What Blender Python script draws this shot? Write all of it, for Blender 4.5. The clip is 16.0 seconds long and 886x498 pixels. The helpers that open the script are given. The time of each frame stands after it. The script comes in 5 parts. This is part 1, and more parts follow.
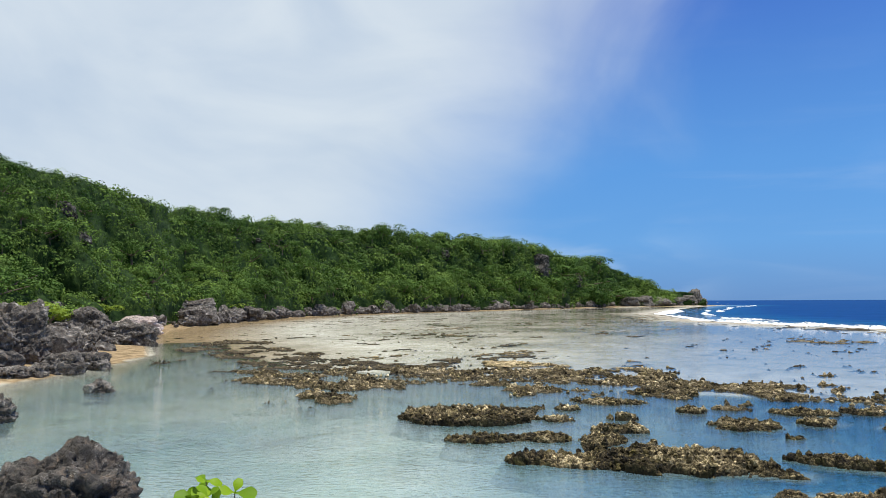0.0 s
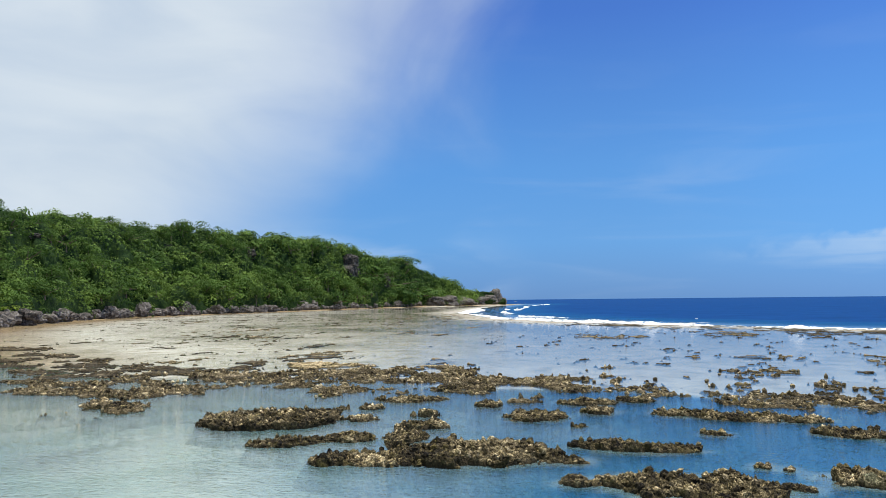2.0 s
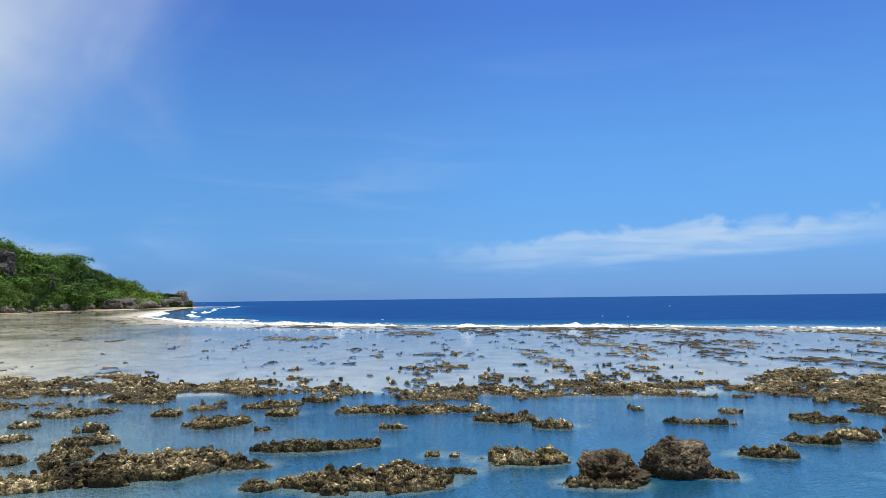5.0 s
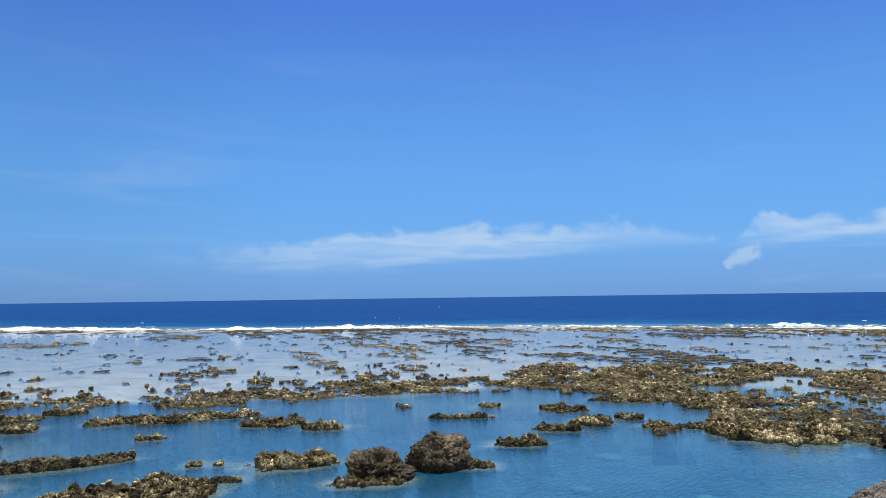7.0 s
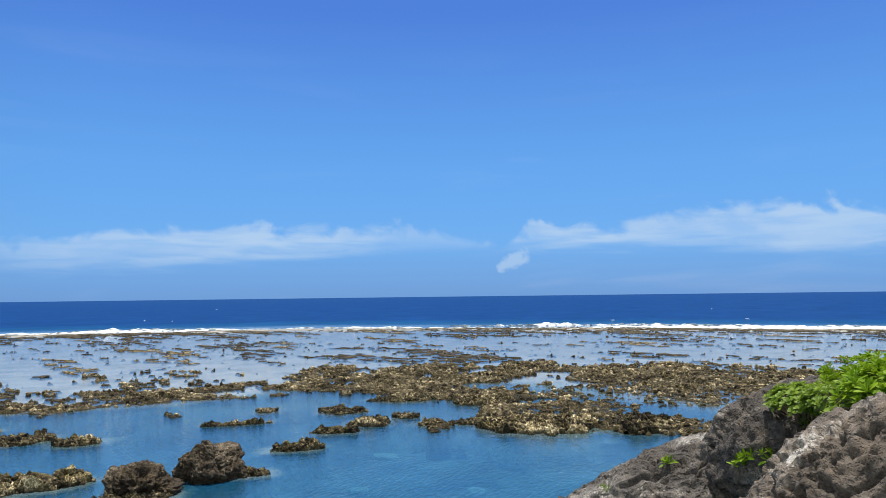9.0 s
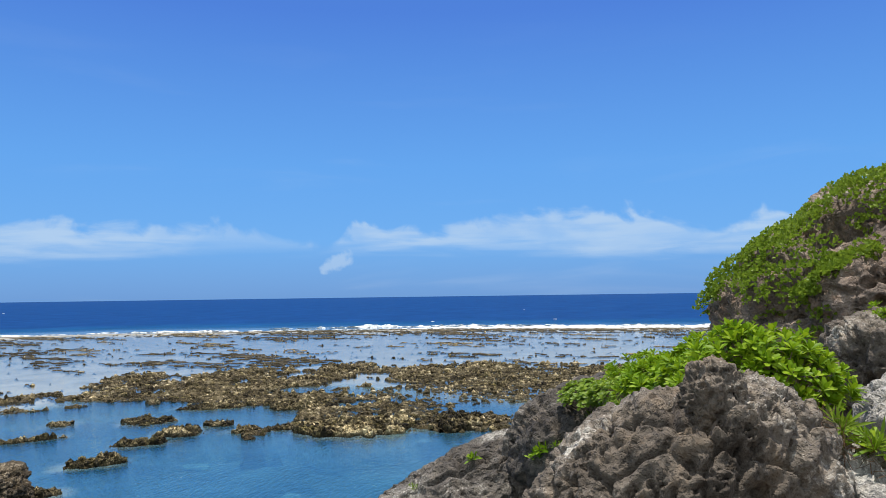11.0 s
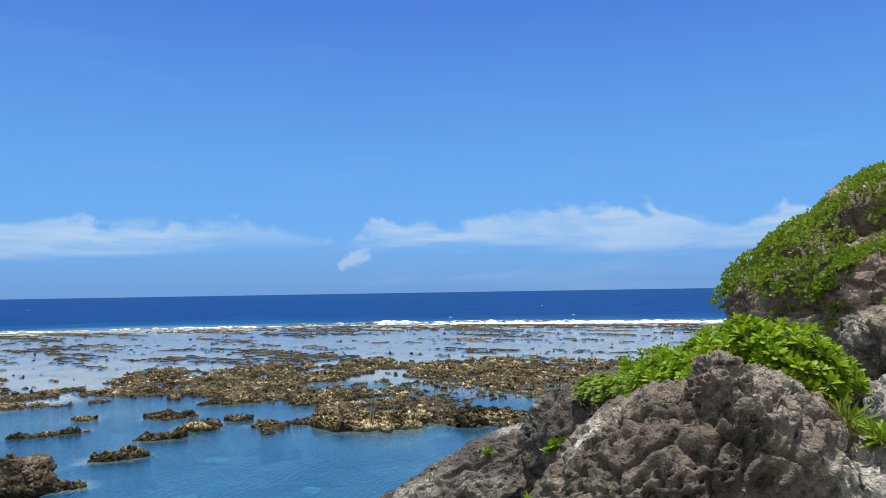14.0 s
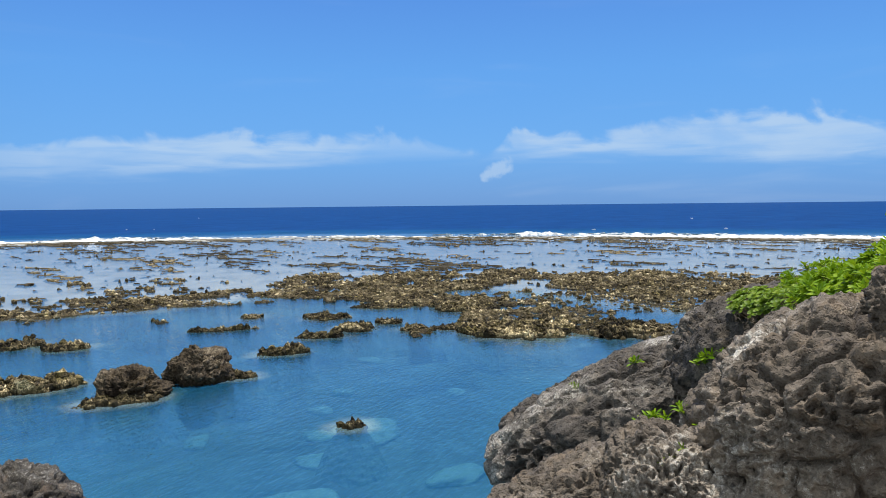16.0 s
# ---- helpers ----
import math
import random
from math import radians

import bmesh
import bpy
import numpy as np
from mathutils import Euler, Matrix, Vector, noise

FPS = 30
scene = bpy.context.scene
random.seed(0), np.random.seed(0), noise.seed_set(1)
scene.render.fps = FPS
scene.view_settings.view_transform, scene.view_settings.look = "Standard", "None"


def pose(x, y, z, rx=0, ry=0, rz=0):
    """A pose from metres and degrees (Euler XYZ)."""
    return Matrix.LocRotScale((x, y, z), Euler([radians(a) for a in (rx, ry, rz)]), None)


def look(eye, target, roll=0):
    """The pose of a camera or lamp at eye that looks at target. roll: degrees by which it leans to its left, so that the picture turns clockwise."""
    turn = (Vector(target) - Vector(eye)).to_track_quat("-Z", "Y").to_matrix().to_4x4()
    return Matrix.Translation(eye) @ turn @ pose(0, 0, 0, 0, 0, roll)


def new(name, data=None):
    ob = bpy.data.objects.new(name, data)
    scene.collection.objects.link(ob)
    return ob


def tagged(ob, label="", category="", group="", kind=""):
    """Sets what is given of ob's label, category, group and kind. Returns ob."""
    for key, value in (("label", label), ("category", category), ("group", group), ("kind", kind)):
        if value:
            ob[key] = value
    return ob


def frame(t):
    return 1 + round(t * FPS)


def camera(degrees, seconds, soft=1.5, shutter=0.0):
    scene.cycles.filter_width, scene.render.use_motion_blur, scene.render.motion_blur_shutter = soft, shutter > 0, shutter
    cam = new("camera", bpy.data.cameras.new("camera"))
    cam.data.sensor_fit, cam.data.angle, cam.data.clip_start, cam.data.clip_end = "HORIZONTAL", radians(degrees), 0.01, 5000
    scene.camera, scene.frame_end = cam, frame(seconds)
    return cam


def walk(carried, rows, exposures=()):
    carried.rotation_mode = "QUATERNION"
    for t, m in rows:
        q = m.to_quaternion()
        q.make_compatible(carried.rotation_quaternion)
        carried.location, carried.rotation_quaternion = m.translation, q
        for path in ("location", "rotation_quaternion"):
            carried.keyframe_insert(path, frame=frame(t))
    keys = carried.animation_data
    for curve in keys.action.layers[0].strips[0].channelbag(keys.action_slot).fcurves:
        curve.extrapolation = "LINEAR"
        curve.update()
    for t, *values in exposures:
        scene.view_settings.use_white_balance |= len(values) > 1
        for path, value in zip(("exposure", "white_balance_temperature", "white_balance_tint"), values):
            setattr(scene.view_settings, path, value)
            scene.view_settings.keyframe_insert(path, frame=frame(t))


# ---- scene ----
# camera: seconds, x, y, z, yaw, pitch, roll
cam = camera(62.29, 16.0, soft=0.6)
ROWS = [
    (0, 0.026, 0.435, 5.989, 0.0, 4.04, -0.27),
    (0.5, 0.051, 0.438, 5.986, -3.37, 4.02, -0.31),
    (1, 0.075, 0.422, 5.99, -7.01, 4.0, -0.4),
    (1.5, 0.117, 0.418, 5.985, -10.9, 3.98, -0.45),
    (2, 0.151, 0.406, 5.997, -14.84, 3.94, -0.57),
    (2.5, 0.188, 0.425, 6.003, -18.76, 3.9, -0.6),
    (3, 0.243, 0.409, 5.987, -22.61, 3.92, -0.66),
    (3.5, 0.262, 0.395, 5.988, -26.42, 3.88, -0.67),
    (4, 0.286, 0.37, 5.985, -30.24, 3.87, -0.71),
    (6.5, 0.386, 0.286, 5.99, -51.7, 3.74, -0.75),
    (7, 0.391, 0.265, 5.971, -56.0, 3.73, -0.78),
    (7.5, 0.424, 0.258, 5.983, -60.26, 3.71, -0.76),
    (8, 0.453, 0.237, 5.991, -64.48, 3.68, -0.74),
    (8.5, 0.468, 0.213, 5.997, -68.79, 3.64, -0.74),
    (9, 0.479, 0.187, 5.993, -72.77, 3.65, -0.7),
    (9.5, 0.485, 0.148, 5.996, -76.48, 3.64, -0.71),
    (10, 0.494, 0.118, 6.001, -80.1, 3.62, -0.72),
    (12.5, 0.316, -0.073, 6.051, -91.07, 3.66, -0.88),
    (13, 0.312, -0.052, 6.045, -89.95, 3.69, -0.93),
    (13.5, 0.311, -0.036, 6.036, -87.8, 3.64, -0.98),
    (14, 0.299, -0.018, 6.023, -85.13, 3.31, -0.92),
    (14.5, 0.289, -0.002, 6.013, -82.28, 2.46, -0.88),
    (15, 0.286, 0.011, 6.005, -79.5, 0.97, -0.75),
    (15.5, 0.284, 0.026, 5.989, -76.82, -1.05, -0.72),
    (16, 0.275, 0.057, 5.975, -73.99, -3.45, -0.59),
]


def aim(x, y, z, yaw, pitch, roll):
    """Camera pose: turn to yaw, tilt by pitch, then lean about the view line."""
    return pose(x, y, z, 90 + pitch, 0, yaw) @ pose(0, 0, 0, 0, 0, roll)


walk(cam, [(t, aim(*row)) for t, *row in ROWS])

# ---- light ----
SUN_AZ, SUN_EL = 98.0, 76.0          # degrees, clockwise from +y, and up
world = bpy.data.worlds.new("world")
scene.world = world
world.use_nodes = True


def sky_nodes(nt):
    """Clear tropical sky, a veil of white cloud over the bay and a low bank of cloud over the sea."""
    nt.nodes.clear()
    N, L = nt.nodes.new, nt.links.new
    sky = N("ShaderNodeTexSky")
    sky.sky_type, sky.sun_disc = "NISHITA", False
    sky.sun_elevation, sky.sun_rotation = radians(SUN_EL), radians(SUN_AZ)
    sky.altitude, sky.air_density, sky.dust_density, sky.ozone_density = 0, 1.0, 0.4, 2.5
    way = N("ShaderNodeTexCoord")
    sep = N("ShaderNodeSeparateXYZ")
    L(way.outputs["Generated"], sep.inputs[0])

    def math_node(op, a, b=None, c=None):
        m = N("ShaderNodeMath")
        m.operation = op
        for i, v in enumerate((a, b, c)):
            if v is None:
                continue
            if isinstance(v, (int, float)):
                m.inputs[i].default_value = v
            else:
                L(v, m.inputs[i])
        return m.outputs[0]

    def ramp(value, lo, hi):
        m = N("ShaderNodeMapRange")
        m.interpolation_type = "SMOOTHSTEP"
        m.inputs[1].default_value, m.inputs[2].default_value = lo, hi
        L(value, m.inputs[0])
        return m.outputs[0]

    def noise_at(scale, stretch, detail=5.0, distortion=0.0):
        mp = N("ShaderNodeMapping")
        mp.inputs["Scale"].default_value = stretch
        L(way.outputs["Generated"], mp.inputs[0])
        t = N("ShaderNodeTexNoise")
        t.inputs["Scale"].default_value, t.inputs["Detail"].default_value = scale, detail
        t.inputs["Distortion"].default_value = distortion
        L(mp.outputs[0], t.inputs[0])
        return t.outputs["Fac"]

    az = math_node("ARCTAN2", sep.outputs[0], sep.outputs[1])
    el = math_node("ARCSINE", sep.outputs[2])
    # veil over the bay, its edge leaning to the right with height
    edge = math_node("SUBTRACT", math_node("MULTIPLY_ADD", el, 0.60, 0.085), az)
    soft = math_node("ADD", edge, math_node("MULTIPLY_ADD", noise_at(2.2, (1, 1, 1.6), 6, 0.6), 0.55, -0.27))
    veil = math_node("MULTIPLY", ramp(soft, -0.10, 0.36), 0.95)
    # low bank over the sea: its top and its base along the horizon
    def along_az(stops):
        """A height in radians that follows the azimuth (radians / 2)."""
        r = N("ShaderNodeValToRGB")
        while len(r.color_ramp.elements) < len(stops):
            r.color_ramp.elements.new(0.5)
        for e_, (deg, h) in zip(r.color_ramp.elements, stops):
            e_.position, e_.color = radians(deg) / 2.0, (h * 5,) * 3 + (1,)
        L(math_node("MULTIPLY", az, 0.5), r.inputs[0])
        return math_node("MULTIPLY", r.outputs[0], 0.2)

    lump = noise_at(13.0, (1, 1, 1.4), 10, 0.5)
    broken = noise_at(5.0, (1, 1, 2.2), 7, 0.6)
    streak = noise_at(9.0, (1, 1, 9.0), 7, 0.4)
    crown = along_az(((30, 0.050), (42, 0.062), (52, 0.092), (60, 0.092), (66, 0.099), (74, 0.085), (76.6, 0.070), (79, 0.092), (84, 0.088), (91, 0.104), (98, 0.114), (106, 0.092), (114, 0.085)))
    base = along_az(((30, 0.046), (44, 0.038), (58, 0.050), (68, 0.066), (75, 0.068), (79, 0.066), (92, 0.064), (98, 0.052), (104, 0.054), (114, 0.060)))
    rise = math_node("ADD", crown, math_node("ADD", math_node("MULTIPLY_ADD", lump, 0.085, -0.0425), math_node("MULTIPLY_ADD", broken, 0.03, -0.015)))
    top = ramp(math_node("SUBTRACT", rise, el), -0.005, 0.010)
    foot = ramp(math_node("ADD", math_node("SUBTRACT", el, base), math_node("MULTIPLY_ADD", streak, 0.03, -0.015)), -0.012, 0.016)
    along = ramp(az, 0.55, 0.92)
    thin = math_node("MULTIPLY_ADD", math_node("MULTIPLY", ramp(broken, 0.30, 0.58), ramp(streak, 0.25, 0.6)), 0.42, 0.36)
    bank = math_node("MULTIPLY", math_node("MULTIPLY", top, foot), math_node("MULTIPLY", along, thin))
    haze = math_node("MULTIPLY", math_node("MULTIPLY", ramp(el, 0.125, 0.03), ramp(az, 0.40, 0.18)), ramp(noise_at(6.0, (1, 1, 4.0), 6, 0.4), 0.38, 0.7))
    du = math_node("DIVIDE", math_node("SUBTRACT", az, 1.370), 0.024)
    dv = math_node("DIVIDE", math_node("SUBTRACT", el, math_node("MULTIPLY_ADD", math_node("SUBTRACT", az, 1.370), 0.45, 0.049)), 0.011)
    puff = math_node("ADD", math_node("MULTIPLY", du, du), math_node("MULTIPLY", dv, dv))
    puff = ramp(math_node("ADD", puff, math_node("MULTIPLY_ADD", noise_at(60.0, (1, 1, 1), 6), 5.0, -2.5)), 1.5, 0.0)
    bank = math_node("MAXIMUM", bank, math_node("MULTIPLY", puff, 0.55))
    bank = math_node("MAXIMUM", bank, math_node("MULTIPLY", haze, 0.7))
    wisps = math_node("MULTIPLY", ramp(noise_at(3.0, (1, 1, 7.0), 6, 0.5), 0.52, 0.85), 0.25)
    wisps = math_node("MULTIPLY", wisps, ramp(el, 0.42, 0.04))

    # the deep blue of the clear air, a little paler low down
    blue = N("ShaderNodeValToRGB")
    stops = ((0.0, (1.32, 3.6, 8.0)), (0.12, (1.48, 4.6, 10.0)), (0.28, (1.26, 4.2, 9.9)), (0.60, (0.74, 2.4, 8.2)), (1.0, (0.6, 1.9, 6.5)))
    while len(blue.color_ramp.elements) < len(stops):
        blue.color_ramp.elements.new(0.5)
    for stop, (pos, col) in zip(blue.color_ramp.elements, stops):
        stop.position, stop.color = pos, (*[c / 10 for c in col], 1)
    L(math_node("MULTIPLY", el, 1.6), blue.inputs[0])
    gain = N("ShaderNodeVectorMath")
    gain.operation = "SCALE"
    L(math_node("MULTIPLY_ADD", ramp(az, 0.45, 0.85), 1.2, 8.9), gain.inputs["Scale"])
    L(blue.outputs[0], gain.inputs[0])
    clear = N("ShaderNodeMix")
    clear.data_type = "RGBA"
    clear.inputs["Factor"].default_value = 0.88
    L(sky.outputs[0], clear.inputs["A"])
    L(gain.outputs[0], clear.inputs["B"])
    colour = clear.outputs["Result"]
    cloth = N("ShaderNodeMix")
    cloth.data_type = "RGBA"
    L(ramp(math_node("ADD", noise_at(2.6, (1, 1, 2.4), 7, 0.8), math_node("MULTIPLY", el, 0.25)), 0.36, 0.78), cloth.inputs["Factor"])
    cloth.inputs["A"].default_value, cloth.inputs["B"].default_value = (6.0, 7.2, 8.6, 1), (7.9, 8.8, 9.5, 1)
    for fac, value in ((wisps, (5.6, 7.0, 9.2, 1)), (bank, (5.6, 7.4, 9.6, 1)), (veil, cloth.outputs["Result"])):
        mix = N("ShaderNodeMix")
        mix.data_type = "RGBA"
        L(fac, mix.inputs["Factor"])
        L(colour, mix.inputs["A"])
        if isinstance(value, tuple):
            mix.inputs["B"].default_value = value
        else:
            L(value, mix.inputs["B"])
        colour = mix.outputs["Result"]
    bg = N("ShaderNodeBackground")
    bg.inputs["Strength"].default_value = 0.09
    L(colour, bg.inputs["Color"])
    out = N("ShaderNodeOutputWorld")
    L(bg.outputs[0], out.inputs[0])


sky_nodes(world.node_tree)
sun = new("sun", bpy.data.lights.new("sun", "SUN"))
sun.data.energy, sun.data.angle, sun.data.color = 5.0, radians(0.55), (1.0, 0.955, 0.88)
a, e = radians(SUN_AZ), radians(SUN_EL)
sun.matrix_world = look((0, 0, 0), (-math.sin(a) * math.cos(e), -math.cos(a) * math.cos(e), -math.sin(e)))
scene.view_settings.exposure = 0.0

# ---- numeric noise ----


def rnd(ix, iy, iz, seed):
    """Hash of whole numbers to 0..1."""
    h = (ix.astype(np.int64) * 374761393 + iy.astype(np.int64) * 668265263 + iz.astype(np.int64) * 2147483647 + seed * 974711) & 0xFFFFFFFF
    h = ((h ^ (h >> 13)) * 1274126177) & 0xFFFFFFFF
    h = ((h ^ (h >> 16)) * 2246822519) & 0xFFFFFFFF
    return ((h ^ (h >> 15)) & 0xFFFFFF) / float(0xFFFFFF)


def vnoise(p, seed=0):
    """Smooth value noise, -1..1, at points p (n x 3)."""
    i = np.floor(p)
    f = p - i
    f = f * f * f * (f * (f * 6 - 15) + 10)
    i = i.astype(np.int64)
    out = 0
    for dx in (0, 1):
        for dy in (0, 1):
            for dz in (0, 1):
                w = (f[:, 0] if dx else 1 - f[:, 0]) * (f[:, 1] if dy else 1 - f[:, 1]) * (f[:, 2] if dz else 1 - f[:, 2])
                out = out + w * rnd(i[:, 0] + dx, i[:, 1] + dy, i[:, 2] + dz, seed)
    return out * 2 - 1


def fbm(p, octaves=4, seed=0, gain=0.5, ridged=False):
    out, amp, total = 0, 1.0, 0.0
    for k in range(octaves):
        n = vnoise(p * 2.03 ** k + 17.3 * k, seed + k)
        out = out + amp * (1 - 2 * np.abs(n) if ridged else n)
        total += amp
        amp *= gain
    return out / total


def cells(p, seed=0):
    """Distance to the nearest and second nearest of scattered points."""
    i = np.floor(p).astype(np.int64)
    d1 = np.full(len(p), 9.0)
    d2 = np.full(len(p), 9.0)
    for dx in (-1, 0, 1):
        for dy in (-1, 0, 1):
            for dz in (-1, 0, 1):
                c = i + (dx, dy, dz)
                q = np.stack([c[:, k] + rnd(c[:, 0], c[:, 1], c[:, 2], seed + 31 * k) for k in range(3)], 1)
                d = np.linalg.norm(q - p, axis=1)
                d2 = np.minimum(d2, np.maximum(d, d1))
                d1 = np.minimum(d1, d)
    return d1, d2


def rubble(x, y, scale, seed=0):
    """Broken plates: every cell of a scattered net has its own height and tilt. About -1..1, and the gap to the next plate."""
    x, y = np.ravel(x) / scale, np.ravel(y) / scale
    i, j = np.floor(x).astype(np.int64), np.floor(y).astype(np.int64)
    d1, d2 = np.full(len(x), 9.0), np.full(len(x), 9.0)
    h = np.zeros(len(x))
    zero = np.zeros(len(x), np.int64)
    for di in (-1, 0, 1):
        for dj in (-1, 0, 1):
            a, b = i + di, j + dj
            px, py = a + rnd(a, b, zero, seed) - x, b + rnd(a, b, zero, seed + 1) - y
            d = np.hypot(px, py)
            hh = rnd(a, b, zero, seed + 2) * 2 - 1 + 1.6 * (px * (rnd(a, b, zero, seed + 3) - 0.5) + py * (rnd(a, b, zero, seed + 4) - 0.5))
            m = d < d1
            d2 = np.where(m, d1, np.minimum(d2, d))
            h = np.where(m, hh, h)
            d1 = np.minimum(d1, d)
    return h, d2 - d1


def knobs(x, y, scale, seed=0):
    """Rounded knobs of uneven height with narrow dark gaps between them."""
    p = np.stack([x / scale, y / scale, np.zeros(len(x))], 1)
    p = p + 0.45 * np.stack([vnoise(p * 1.3 + 5.1, seed), vnoise(p * 1.3 + 9.7, seed + 1), np.zeros(len(x))], 1)
    near, _ = cells(p, seed)
    plate, _ = rubble(x, y, scale, seed)
    tall = 0.35 + 0.65 * (0.5 + 0.5 * vnoise(p * 0.55, seed + 2))
    return np.sqrt(np.clip(1 - (near / 0.72) ** 2, 0, 1)) * tall + 0.25 * plate


def flat3(x, y, scale, z=0.0):
    return np.stack([np.ravel(x) / scale, np.ravel(y) / scale, np.full(np.size(x), z)], 1)


def sstep(x, lo, hi):
    t = np.clip((x - lo) / (hi - lo), 0, 1)
    return t * t * (3 - 2 * t)


# ---- mesh helpers ----


def mesh_from(name, verts, faces, material=None, smooth=True):
    """Mesh from arrays; faces is an n x 3 or n x 4 array."""
    me = bpy.data.meshes.new(name)
    verts, faces = np.asarray(verts, np.float32), np.asarray(faces, np.int32)
    k = faces.shape[1]
    me.vertices.add(len(verts))
    me.vertices.foreach_set("co", verts.ravel())
    me.loops.add(faces.size)
    me.loops.foreach_set("vertex_index", faces.ravel())
    me.polygons.add(len(faces))
    me.polygons.foreach_set("loop_start", np.arange(0, faces.size, k, dtype=np.int32))
    me.polygons.foreach_set("use_smooth", np.full(len(faces), smooth))
    me.update(calc_edges=True)
    if material:
        me.materials.append(material)
    return me


def grid_faces(rows, cols):
    a = (np.arange(rows - 1)[:, None] * cols + np.arange(cols - 1)[None, :]).ravel()
    return np.stack([a, a + 1, a + cols + 1, a + cols], 1)


def kept(verts, faces, keep):
    """Drops faces that are not kept, and the vertices that they leave loose."""
    faces = faces[keep]
    used = np.unique(faces)
    index = np.zeros(len(verts), np.int64)
    index[used] = np.arange(len(used))
    return verts[used], index[faces]


ICO = {}


def ico(level):
    """Unit icosphere as arrays, made once for each level."""
    if level not in ICO:
        bm = bmesh.new()
        bmesh.ops.create_icosphere(bm, subdivisions=level, radius=1.0)
        v = np.array([q.co for q in bm.verts])
        f = np.array([[q.index for q in t.verts] for t in bm.faces])
        bm.free()
        ICO[level] = v, f
    return ICO[level]


def part(name, me, parent, label=""):
    """Links a mesh as one object under a thing."""
    ob = new(name, me)
    ob.parent = parent
    return tagged(ob, label)


def near_line(x, y, line):
    """Distance from points to a polyline, the side (left positive) and the place along it, 0..n-1."""
    best = np.full(np.size(x), 1e9)
    side, along = np.zeros(np.size(x)), np.zeros(np.size(x))
    x, y = np.ravel(x), np.ravel(y)
    for k in range(len(line) - 1):
        (ax, ay), (bx, by) = line[k][:2], line[k + 1][:2]
        ux, uy = bx - ax, by - ay
        t = np.clip(((x - ax) * ux + (y - ay) * uy) / (ux * ux + uy * uy), 0, 1)
        px, py = x - ax - t * ux, y - ay - t * uy
        d = np.hypot(px, py)
        s = ux * (y - ay) - uy * (x - ax)
        m = d < best - 1e-9
        best[m], side[m], along[m] = d[m], np.sign(s[m]), (k + t)[m]
    return best, side, along


# ---- materials ----


def material(name, build):
    m = bpy.data.materials.new(name)
    m.use_nodes = True
    nt = m.node_tree
    nt.nodes.clear()
    out = nt.nodes.new("ShaderNodeOutputMaterial")
    build(nt, out)
    return m


def n_noise(nt, scale, detail=6.0, rough=0.6, coord=None, distortion=0.0):
    t = nt.nodes.new("ShaderNodeTexNoise")
    t.inputs["Scale"].default_value, t.inputs["Detail"].default_value = scale, detail
    t.inputs["Roughness"].default_value, t.inputs["Distortion"].default_value = rough, distortion
    nt.links.new(coord if coord else world_place(nt), t.inputs["Vector"])
    return t.outputs["Fac"]


def world_place(nt):
    g = nt.nodes.get("place") or nt.nodes.new("ShaderNodeNewGeometry")
    g.name = "place"
    return g.outputs["Position"]


def n_ramp(nt, value, stops):
    r = nt.nodes.new("ShaderNodeValToRGB")
    while len(r.color_ramp.elements) < len(stops):
        r.color_ramp.elements.new(0.5)
    for el, (pos, col) in zip(r.color_ramp.elements, stops):
        el.position, el.color = pos, (*col, 1)
    nt.links.new(value, r.inputs[0])
    return r.outputs["Color"]


def n_mix(nt, fac, a, b, mode="MIX"):
    m = nt.nodes.new("ShaderNodeMix")
    m.data_type, m.blend_type = "RGBA", mode
    for key, v in (("Factor", fac), ("A", a), ("B", b)):
        if isinstance(v, (int, float)):
            m.inputs[key].default_value = v
        elif isinstance(v, tuple):
            m.inputs[key].default_value = (*v, 1)
        else:
            nt.links.new(v, m.inputs[key])
    return m.outputs["Result"]


def n_range(nt, value, lo, hi, a=0.0, b=1.0):
    m = nt.nodes.new("ShaderNodeMapRange")
    for i, v in enumerate((lo, hi, a, b)):
        m.inputs[i + 1].default_value = v
    nt.links.new(value, m.inputs[0])
    return m.outputs[0]


def n_bump(nt, height, strength, distance):
    b = nt.nodes.new("ShaderNodeBump")
    b.inputs["Strength"].default_value, b.inputs["Distance"].default_value = strength, distance
    nt.links.new(height, b.inputs["Height"])
    return b.outputs[0]


def n_surface(nt, out, colour, rough, normal=None, spec=0.3):
    p = nt.nodes.new("ShaderNodeBsdfPrincipled")
    p.inputs["Specular IOR Level"].default_value = spec
    if isinstance(rough, (int, float)):
        p.inputs["Roughness"].default_value = rough
    else:
        nt.links.new(rough, p.inputs["Roughness"])
    nt.links.new(colour, p.inputs["Base Color"])
    if normal:
        nt.links.new(normal, p.inputs["Normal"])
    nt.links.new(p.outputs[0], out.inputs[0])
    return p


